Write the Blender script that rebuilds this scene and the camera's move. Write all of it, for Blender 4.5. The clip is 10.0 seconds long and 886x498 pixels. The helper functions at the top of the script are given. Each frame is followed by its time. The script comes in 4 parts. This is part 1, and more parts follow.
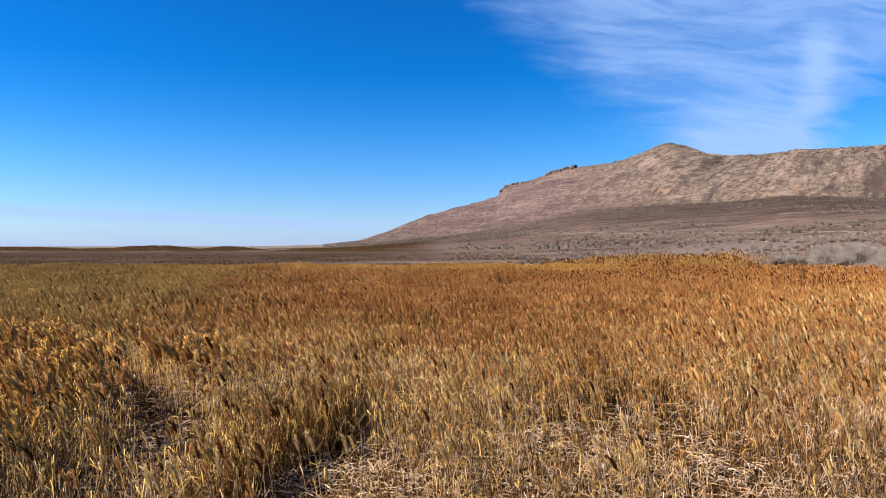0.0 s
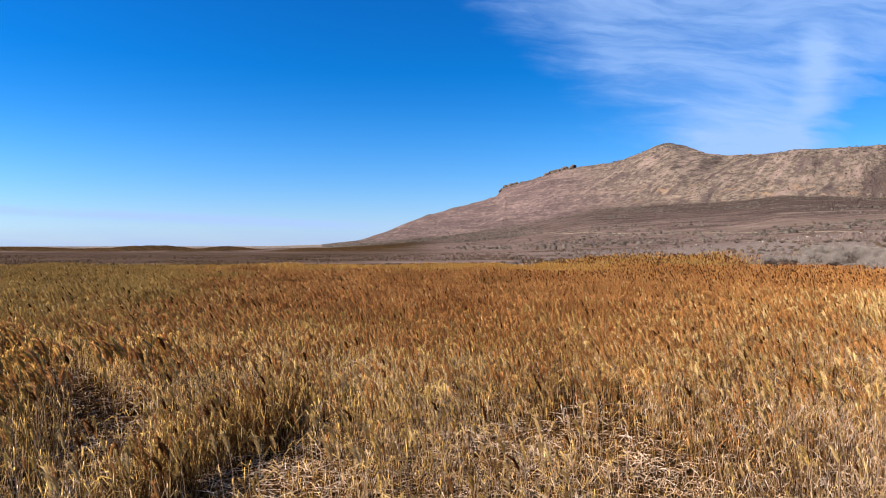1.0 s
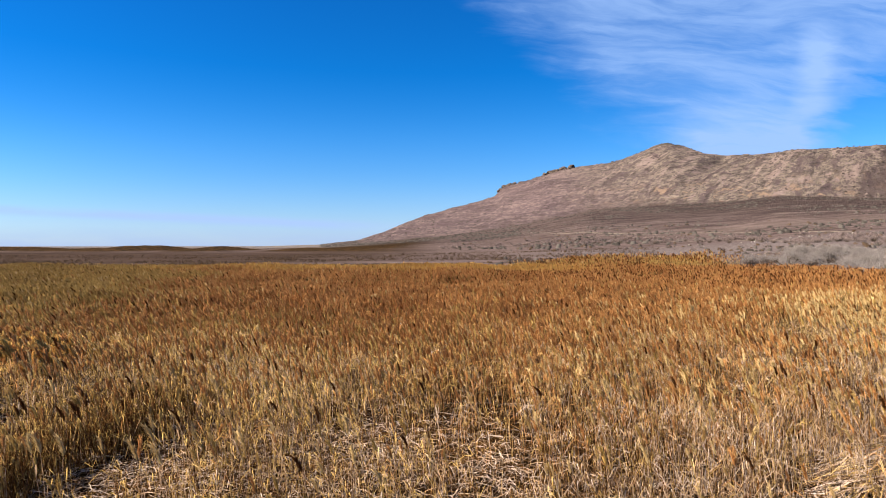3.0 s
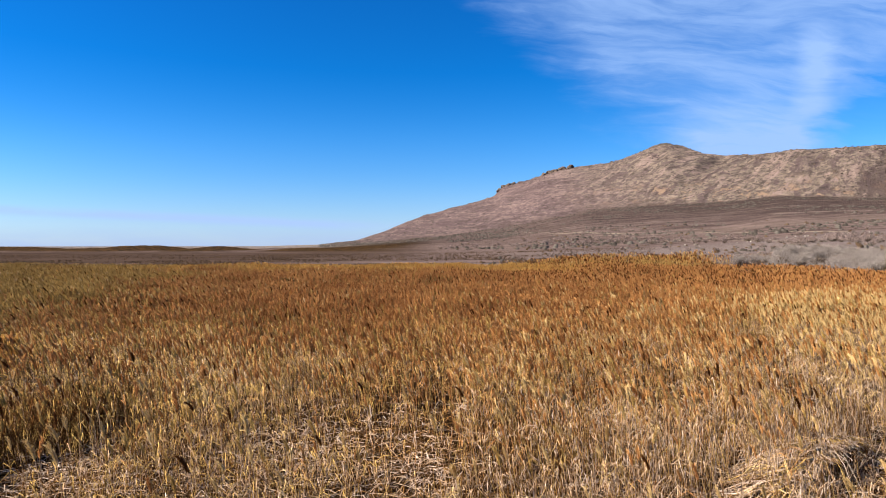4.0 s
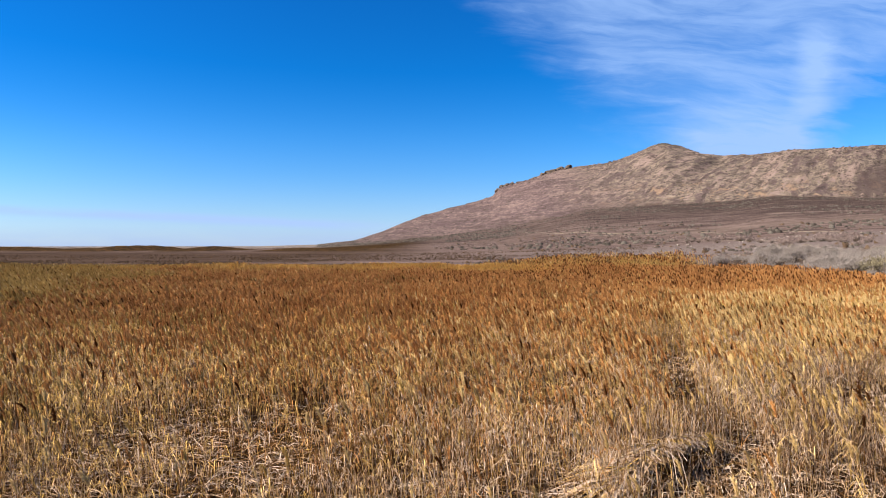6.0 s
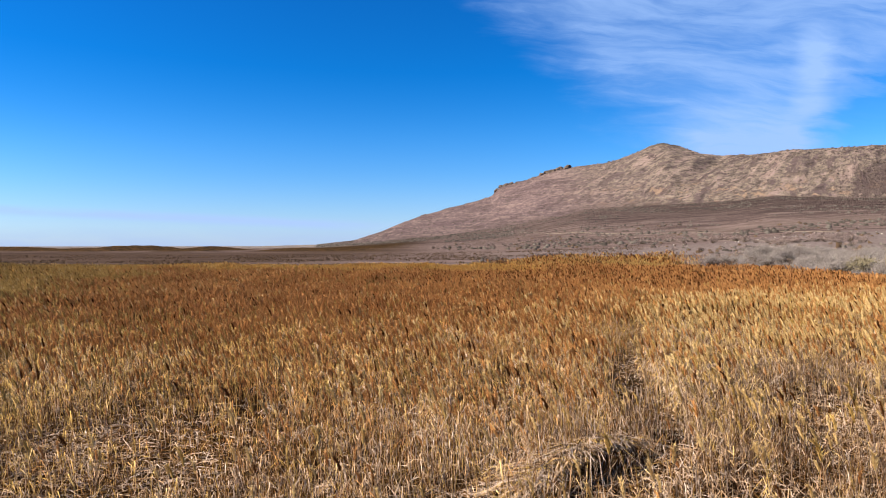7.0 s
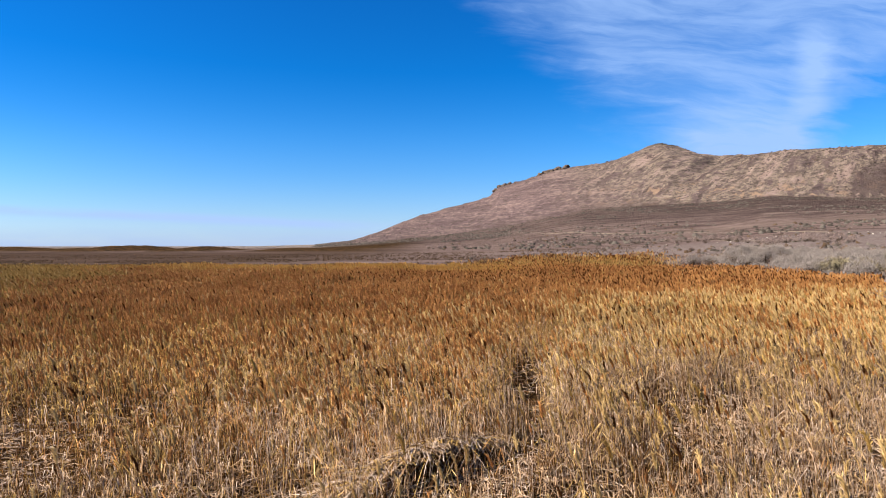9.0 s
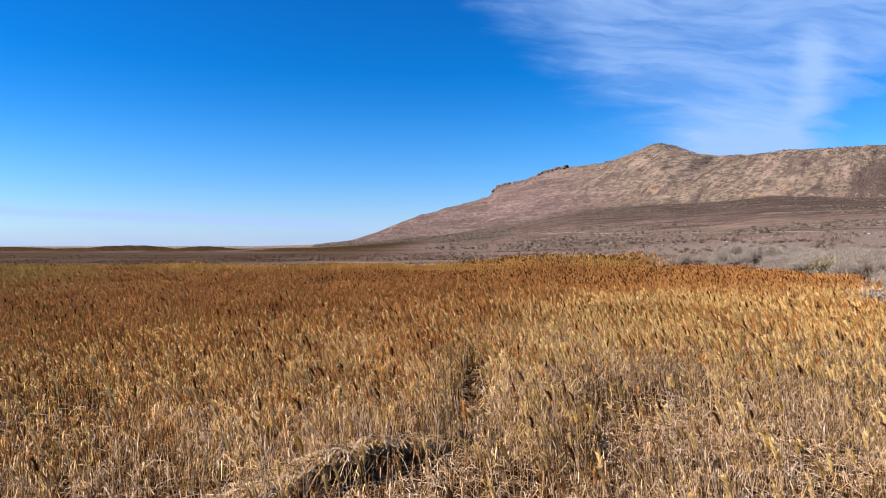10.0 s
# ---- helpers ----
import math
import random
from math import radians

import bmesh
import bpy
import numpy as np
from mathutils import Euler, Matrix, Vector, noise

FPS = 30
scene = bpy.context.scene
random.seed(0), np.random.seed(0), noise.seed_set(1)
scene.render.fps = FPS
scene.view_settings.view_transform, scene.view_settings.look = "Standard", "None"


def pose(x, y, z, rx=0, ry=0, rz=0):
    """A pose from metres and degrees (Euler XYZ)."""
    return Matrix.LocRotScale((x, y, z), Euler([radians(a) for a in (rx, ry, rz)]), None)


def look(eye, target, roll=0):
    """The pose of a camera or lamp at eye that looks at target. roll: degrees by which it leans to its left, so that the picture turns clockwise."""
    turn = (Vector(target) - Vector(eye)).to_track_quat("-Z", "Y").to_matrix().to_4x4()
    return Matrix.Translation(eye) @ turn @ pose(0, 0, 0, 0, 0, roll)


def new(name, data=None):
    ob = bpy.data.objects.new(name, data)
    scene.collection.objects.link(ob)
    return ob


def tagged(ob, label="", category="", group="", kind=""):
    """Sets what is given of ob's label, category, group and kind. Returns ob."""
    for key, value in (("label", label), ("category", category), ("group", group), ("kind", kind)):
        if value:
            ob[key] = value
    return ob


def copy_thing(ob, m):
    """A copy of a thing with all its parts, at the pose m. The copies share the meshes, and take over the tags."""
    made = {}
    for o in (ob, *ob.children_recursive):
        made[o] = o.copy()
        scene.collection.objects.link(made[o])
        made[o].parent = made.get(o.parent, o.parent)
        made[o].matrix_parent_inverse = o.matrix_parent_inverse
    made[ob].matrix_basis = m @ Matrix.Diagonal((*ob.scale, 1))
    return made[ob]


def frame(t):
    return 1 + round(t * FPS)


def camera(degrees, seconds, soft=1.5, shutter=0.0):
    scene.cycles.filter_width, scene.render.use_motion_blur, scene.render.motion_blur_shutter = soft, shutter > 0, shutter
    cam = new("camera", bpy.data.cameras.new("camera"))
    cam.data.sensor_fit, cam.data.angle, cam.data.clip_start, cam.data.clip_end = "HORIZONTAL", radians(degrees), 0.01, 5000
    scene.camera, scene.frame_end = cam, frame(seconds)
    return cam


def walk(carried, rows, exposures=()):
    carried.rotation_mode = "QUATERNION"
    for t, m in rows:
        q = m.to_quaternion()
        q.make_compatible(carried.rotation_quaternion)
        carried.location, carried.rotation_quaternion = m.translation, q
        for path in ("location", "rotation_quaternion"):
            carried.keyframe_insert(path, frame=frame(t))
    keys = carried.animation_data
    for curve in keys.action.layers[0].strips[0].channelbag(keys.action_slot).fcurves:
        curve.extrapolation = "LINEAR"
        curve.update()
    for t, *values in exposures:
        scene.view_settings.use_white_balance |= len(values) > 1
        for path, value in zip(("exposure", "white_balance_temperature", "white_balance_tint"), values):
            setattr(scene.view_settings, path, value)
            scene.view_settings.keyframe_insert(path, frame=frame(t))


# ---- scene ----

# ------------------------------------------------------------ camera and walk
LENS = 73.0
EYE_Z = 4.2
cam = camera(LENS, 10.0, soft=1.0)
TRACK = [(0.0, 0.0), (0.5, 0.60), (1.0, 1.23), (1.5, 1.88), (2.0, 2.56), (2.8, 3.68), (3.5, 4.68), (4.0, 5.40),
         (4.5, 6.12), (5.0, 6.84), (5.5, 7.55), (6.2, 8.54), (7.0, 9.67), (7.5, 10.37), (8.0, 11.06), (8.5, 11.76),
         (9.0, 12.45), (9.5, 13.14), (10.0, 13.83)]
walk(cam, [(t, pose(x, 0.0, EYE_Z, 90 - 0.33, 0.05, -0.032 * t)) for t, x in TRACK],
     exposures=[(0.0, 2.1, 6850.0, 11.0), (10.0, 2.1, 6850.0, 11.0)])

# ------------------------------------------------------------ light
SUN_EL, SUN_AZ = 37.0, -102.0          # azimuth in degrees clockwise from straight ahead
world = bpy.data.worlds.new("sky")
scene.world = world
world.use_nodes = True


class Graph:
    """Short hand for node trees."""

    def __init__(self, tree):
        self.tree = tree
        self.tree.nodes.clear()

    def node(self, kind, ins=None):
        n = self.tree.nodes.new(kind)
        for key, value in (ins or {}).items():
            if isinstance(value, bpy.types.NodeSocket):
                self.tree.links.new(value, n.inputs[key])
            else:
                n.inputs[key].default_value = value
        return n

    def math(self, op, a, b=0.0, c=0.0, clamp=False):
        n = self.node("ShaderNodeMath", {0: a, 1: b, 2: c})
        n.operation, n.use_clamp = op, clamp
        return n.outputs[0]

    def smooth(self, x, lo, hi, a=0.0, b=1.0):
        n = self.node("ShaderNodeMapRange", {0: x, 1: lo, 2: hi, 3: a, 4: b})
        n.interpolation_type = "SMOOTHSTEP"
        return n.outputs[0]

    def mix(self, f, a, b, blend="MIX"):
        n = self.node("ShaderNodeMix")
        n.data_type, n.blend_type = "RGBA", blend
        for i, v in ((0, f), (6, a), (7, b)):
            if isinstance(v, bpy.types.NodeSocket):
                self.tree.links.new(v, n.inputs[i])
            else:
                n.inputs[i].default_value = v if i == 0 else (*v[:3], 1.0)
        return n.outputs[2]

    def noise(self, vec, scale, detail=3.0, rough=0.55, distort=0.0):
        return self.node("ShaderNodeTexNoise", ins={"Vector": vec, "Scale": scale, "Detail": detail,
                                                    "Roughness": rough, "Distortion": distort}).outputs[0]

    def scaled(self, vec, x, y, z):
        n = self.node("ShaderNodeVectorMath", {0: vec, 1: (x, y, z)})
        n.operation = "MULTIPLY"
        return n.outputs[0]

    def rotated(self, vec, deg):
        n = self.node("ShaderNodeVectorRotate", {"Vector": vec, "Angle": radians(deg)})
        n.rotation_type = "Z_AXIS"
        return n.outputs[0]


def build_sky():
    g = Graph(world.node_tree)
    sky = g.node("ShaderNodeTexSky")
    sky.sky_type, sky.sun_disc, sky.sun_elevation, sky.sun_rotation = "NISHITA", False, radians(SUN_EL), radians(SUN_AZ)
    sky.altitude, sky.air_density, sky.dust_density, sky.ozone_density = 1300.0, 1.0, 0.0, 5.0
    deep = g.node("ShaderNodeHueSaturation", ins={"Hue": 0.506, "Saturation": 1.38, "Value": 0.77, "Color": sky.outputs[0]}).outputs[0]
    at = g.node("ShaderNodeTexCoord").outputs["Generated"]
    sep = g.node("ShaderNodeSeparateXYZ", ins={0: at})
    ahead = g.math("MAXIMUM", g.math("ABSOLUTE", sep.outputs[1]), 0.05)
    u = g.math("DIVIDE", sep.outputs[0], ahead)
    v = g.math("DIVIDE", sep.outputs[2], ahead)
    deep = g.mix(1.0, deep, g.mix(g.smooth(v, 0.12, 0.45), g.mix(g.smooth(v, -0.05, 0.2), (0.62, 0.70, 0.84), (1.0, 1.05, 1.1)), (0.45, 0.96, 1.08)), "MULTIPLY")
    flat = g.node("ShaderNodeCombineXYZ", ins={0: u, 1: v, 2: 0.0}).outputs[0]
    # cirrus veil: long thin streaks, dissolving to the west along a slanting edge
    warp = g.noise(g.scaled(flat, 1.0, 2.0, 1.0), 3.0, 4.0, 0.55, 0.2)
    bent = g.node("ShaderNodeCombineXYZ", {0: u, 1: g.math("ADD", v, g.math("MULTIPLY_ADD", warp, 0.09, -0.045)), 2: 0.0}).outputs[0]
    streak = g.noise(g.scaled(g.rotated(bent, 4), 2.4, 15.0, 1.0), 1.8, 8.0, 0.6, 0.35)
    billow = g.noise(g.scaled(flat, 1.0, 2.2, 1.0), 3.2, 5.0, 0.58, 0.3)
    wobble = g.math("MULTIPLY_ADD", billow, 0.24, -0.12)
    west = g.math("ADD", g.math("SUBTRACT", u, g.math("MULTIPLY_ADD", v, -0.95, 0.45)), wobble)
    west = g.math("ADD", west, g.math("MULTIPLY_ADD", streak, 0.16, -0.08))
    body = g.smooth(west, -0.04, 0.17)
    # clear air low in the east, below a ragged slanting edge
    east = g.math("ADD", g.math("MULTIPLY_ADD", v, -0.9, g.math("ADD", u, wobble)), g.math("MULTIPLY_ADD", streak, 0.3, -0.15))
    body = g.math("MULTIPLY", body, g.smooth(east, 0.44, 0.53, 1.0, 0.10))
    veil = g.math("MULTIPLY", body, g.smooth(streak, 0.28, 0.68, 0.30, 0.78))
    # thick bank over the hill, and a rising column beside it
    bank = g.math("MULTIPLY", g.smooth(v, 0.265, 0.17), g.smooth(g.math("ADD", u, wobble), 0.30, 0.44))
    bank = g.math("MULTIPLY", bank, g.smooth(g.math("ADD", u, wobble), 0.64, 0.59))
    post = g.math("ABSOLUTE", g.math("ADD", u, g.math("MULTIPLY_ADD", billow, 0.08, -0.665)))
    post = g.math("MULTIPLY", g.smooth(post, 0.0, 0.05, 0.45, 0.0), g.math("MULTIPLY", g.smooth(v, 0.19, 0.24), g.smooth(v, 0.40, 0.34)))
    veil = g.math("ADD", veil, g.math("MULTIPLY_ADD", bank, 0.42, post), clamp=True)
    colour = g.mix(g.math("MULTIPLY", veil, 0.92), deep, (1.77, 2.89, 5.16))
    # thin pale layer low over the lake
    low = g.math("SUBTRACT", 1.0, g.math("DIVIDE", v, 0.13), clamp=True)
    low = g.math("MULTIPLY", g.math("MULTIPLY", g.math("POWER", low, 2.0), 0.68), g.smooth(streak, 0.2, 0.7, 0.8, 1.0))
    colour = g.mix(low, colour, (1.5, 2.34, 4.9))
    off = g.math("ABSOLUTE", g.math("ADD", v, g.math("MULTIPLY_ADD", u, 0.045, -0.027)))
    wisp = g.math("MULTIPLY", g.smooth(off, 0.0, 0.013, 0.75, 0.0), g.smooth(u, 0.05, -0.25))
    wisp = g.math("MULTIPLY", wisp, g.smooth(streak, 0.3, 0.6, 0.3, 1.0))
    colour = g.mix(wisp, colour, (2.00, 2.93, 5.08))
    back = g.node("ShaderNodeBackground", ins={"Color": colour, "Strength": 0.05})
    g.node("ShaderNodeOutputWorld", ins={0: back.outputs[0]})


build_sky()
sun_data = bpy.data.lights.new("sun", "SUN")
sun_data.energy, sun_data.angle, sun_data.color = 5.0, radians(0.53), (1.0, 0.92, 0.80)
sun = new("sun", sun_data)
az, el = radians(SUN_AZ), radians(SUN_EL)
toward = Vector((math.sin(az) * math.cos(el), math.cos(az) * math.cos(el), math.sin(el)))
sun.matrix_world = look(toward * 100, (0, 0, 0))


# ------------------------------------------------------------ small tools
RNG = np.random.default_rng(7)
LATTICE = np.random.default_rng(3).random((256, 256))


def vnoise(x, y):
    """Smooth value noise, 0 to 1."""
    xi, yi = np.floor(x).astype(int), np.floor(y).astype(int)
    fx, fy = x - xi, y - yi
    fx, fy = fx * fx * (3 - 2 * fx), fy * fy * (3 - 2 * fy)
    a, b = LATTICE[xi % 256, yi % 256], LATTICE[(xi + 1) % 256, yi % 256]
    c, d = LATTICE[xi % 256, (yi + 1) % 256], LATTICE[(xi + 1) % 256, (yi + 1) % 256]
    return (a * (1 - fx) + b * fx) * (1 - fy) + (c * (1 - fx) + d * fx) * fy


def fbm(x, y, octaves=4):
    total, amp, norm = 0.0, 1.0, 0.0
    for k in range(octaves):
        total = total + amp * vnoise(x * 2 ** k + 17.3 * k, y * 2 ** k + 9.1 * k)
        norm += amp
        amp *= 0.5
    return total / norm


def step(x, lo, hi):
    t = np.clip((x - lo) / (hi - lo), 0, 1)
    return t * t * (3 - 2 * t)


class Batch:
    """Many small alike shapes gathered into one mesh."""

    def __init__(self):
        self.verts, self.quads, self.tris, self.qm, self.tm, self.count = [], [], [], [], [], 0

    def add(self, v, faces, slot):
        n, k, _ = v.shape
        if n == 0:
            return
        slot = np.broadcast_to(np.asarray(slot), (n,))
        offs = self.count + np.arange(n)[:, None, None] * k
        for size, out, mats in ((4, self.quads, self.qm), (3, self.tris, self.tm)):
            f = np.array([q for q in faces if len(q) == size])
            if len(f):
                out.append((f[None] + offs).reshape(-1, size))
                mats.append(np.repeat(slot, len(f)))
        self.verts.append(v.reshape(-1, 3))
        self.count += n * k

    def mesh(self, name, materials, smooth=False):
        me = bpy.data.meshes.new(name)
        v = np.concatenate(self.verts)
        q = np.concatenate(self.quads) if self.quads else np.zeros((0, 4), int)
        t = np.concatenate(self.tris) if self.tris else np.zeros((0, 3), int)
        loops = np.concatenate([q.ravel(), t.ravel()])
        starts = np.concatenate([np.arange(len(q)) * 4, len(q) * 4 + np.arange(len(t)) * 3])
        me.vertices.add(len(v))
        me.vertices.foreach_set("co", v.astype(np.float32).ravel())
        me.loops.add(len(loops))
        me.loops.foreach_set("vertex_index", loops.astype(np.int32))
        me.polygons.add(len(starts))
        me.polygons.foreach_set("loop_start", starts.astype(np.int32))
        slots = np.concatenate([*self.qm, *self.tm]).astype(np.int32)
        me.polygons.foreach_set("material_index", slots)
        me.update(calc_edges=True)
        me.validate()
        if smooth:
            me.polygons.foreach_set("use_smooth", np.ones(len(me.polygons), bool))
        for m in materials:
            me.materials.append(m)
        return me


def unit(v):
    return v / np.maximum(np.linalg.norm(v, axis=-1, keepdims=True), 1e-9)


def sweep(batch, points, radii, sides, slot):
    """Tubes along points (n, rings, 3) with radii (n, rings)."""
    n, rings, _ = points.shape
    axis = unit(points[:, -1] - points[:, 0])
    ref = np.where(np.abs(axis[:, 1:2]) < 0.9, np.array([[0, 1.0, 0]]), np.array([[1.0, 0, 0]]))
    a = unit(np.cross(axis, ref))
    b = np.cross(axis, a)
    ang = np.arange(sides) * 2 * np.pi / sides + 0.4
    ring = np.cos(ang)[None, :, None] * a[:, None] + np.sin(ang)[None, :, None] * b[:, None]
    v = points[:, :, None, :] + ring[:, None] * radii[:, :, None, None]
    faces = [(r * sides + s, r * sides + (s + 1) % sides, (r + 1) * sides + (s + 1) % sides, (r + 1) * sides + s)
             for r in range(rings - 1) for s in range(sides)]
    batch.add(v.reshape(n, rings * sides, 3), faces, slot)


def ribbons(batch, points, side, slot):
    """Flat bent strips: points (n, k, 3), side (n, k, 3) half-width vectors."""
    n, k, _ = points.shape
    v = np.concatenate([points - side, points + side], axis=1)
    faces = [(i, i + 1, k + i + 1, k + i) for i in range(k - 1)]
    batch.add(v, faces, slot)


# ------------------------------------------------------------ materials
def material(name):
    m = bpy.data.materials.new(name)
    m.use_nodes = True
    return m, Graph(m.node_tree)


def finish(g, colour, rough=0.85, translucent=0.0, bump=None, strength=0.4, distance=0.05):
    ins = {"Base Color": colour, "Roughness": rough, "Specular IOR Level": 0.0}
    if bump is not None:
        ins["Normal"] = g.node("ShaderNodeBump", ins={"Height": bump, "Strength": strength, "Distance": distance}).outputs[0]
    shader = g.node("ShaderNodeBsdfPrincipled", ins=ins).outputs[0]
    if translucent:
        t = g.node("ShaderNodeBsdfTranslucent", ins={"Color": colour}).outputs[0]
        shader = g.node("ShaderNodeMixShader", ins={0: translucent, 1: shader, 2: t}).outputs[0]
    g.node("ShaderNodeOutputMaterial", ins={0: shader})


def plant_material(name, dark, mid, light, rough=0.8, translucent=0.15, grain=60.0, vary=1.0):
    """Dry plant matter: each stalk or plume its own tone, with grain along it and patches over the stand."""
    m, g = material(name)
    geo = g.node("ShaderNodeNewGeometry")
    isle = geo.outputs["Random Per Island"]
    place = geo.outputs["Position"]
    patch = g.noise(place, 0.35, 3.0)
    tone = g.math("ADD", g.math("MULTIPLY_ADD", isle, vary, 0.5 - 0.5 * vary), g.math("MULTIPLY_ADD", patch, 0.9, -0.45), clamp=True)
    ramp = g.node("ShaderNodeValToRGB", ins={0: tone})
    ramp.color_ramp.elements[0].color, ramp.color_ramp.elements[1].color = (*dark, 1), (*light, 1)
    e = ramp.color_ramp.elements.new(0.45)
    e.color = (*mid, 1)
    fine = g.noise(place, grain, 2.0)
    colour = g.mix(g.smooth(fine, 0.3, 0.75), ramp.outputs[0], g.mix(0.5, ramp.outputs[0], dark))
    finish(g, colour, rough, translucent)
    return m


M_STRAW = plant_material("straw", (0.111, 0.0604, 0.0308), (0.286, 0.185, 0.11), (0.41, 0.291, 0.195), 0.6, 0.08)
M_LITTER = plant_material("litter", (0.0897, 0.059, 0.0406), (0.295, 0.217, 0.163), (0.442, 0.347, 0.287), 0.55, 0.08)
M_GOLD = plant_material("plume_gold", (0.184, 0.109, 0.044), (0.505, 0.353, 0.16), (0.641, 0.496, 0.255), 0.85, 0.2, 60.0, 0.3)
M_RUST = plant_material("plume_rust", (0.14, 0.0559, 0.0196), (0.372, 0.176, 0.0624), (0.556, 0.322, 0.133), 0.85, 0.2, 60.0, 0.6)
M_OLIVE = plant_material("plume_olive", (0.143, 0.0886, 0.0306), (0.372, 0.236, 0.0765), (0.554, 0.383, 0.137), 0.85, 0.2, 60.0, 0.55)
# Dark rust plumes; scattered ones stand in for the shaded sides of heads.
M_DARK = plant_material("plume_dark", (0.0322, 0.0129, 0.00483), (0.0725, 0.0274, 0.00966), (0.137, 0.0547, 0.0177), 0.85, 0.10)
# Dead leaf brown; also stands in for shade between the stalks.
M_DEAD_SHADE = plant_material("dead_leaf_shade", (0.0242, 0.0113, 0.00402), (0.0684, 0.0322, 0.0113), (0.137, 0.0708, 0.0258), 0.85, 0.2)
M_AMBER = plant_material("plume_amber", (0.188, 0.1, 0.0306), (0.489, 0.275, 0.0765), (0.658, 0.43, 0.153), 0.85, 0.2, 60.0, 0.5)
REED_MATS = [M_STRAW, M_GOLD, M_RUST, M_OLIVE, M_DARK, M_LITTER, M_DEAD_SHADE, M_AMBER]
M_SAGE = plant_material("sage_leaf", (0.101, 0.0853, 0.0776), (0.174, 0.15, 0.139), (0.234, 0.205, 0.191), 0.9, 0.12, 25.0)
M_GREY = plant_material("far_sage_leaf", (0.0789, 0.0582, 0.0525), (0.147, 0.112, 0.103), (0.211, 0.163, 0.153), 0.9, 0.12, 25.0)
M_YELLOW = plant_material("rabbitbrush_leaf", (0.077, 0.063, 0.0385), (0.154, 0.1295, 0.0805), (0.217, 0.189, 0.126), 0.9, 0.12, 25.0)
M_BROWN = plant_material("brown_twig", (0.0245, 0.0126, 0.007), (0.0595, 0.0322, 0.0154), (0.105, 0.0644, 0.0336), 0.9, 0.1, 25.0)
M_TWIG = plant_material("twig", (0.0294, 0.0224, 0.0175), (0.0595, 0.0441, 0.035), (0.098, 0.077, 0.0595), 0.9, 0.0)
M_SCRUB = plant_material("scrub", (0.028, 0.024, 0.021), (0.048, 0.041, 0.036), (0.082, 0.072, 0.063), 0.9, 0.1, 8.0)
M_BRUSH = plant_material("marsh_brush", (0.040, 0.026, 0.017), (0.060, 0.040, 0.027), (0.086, 0.060, 0.042), 0.9, 0.2, 8.0)


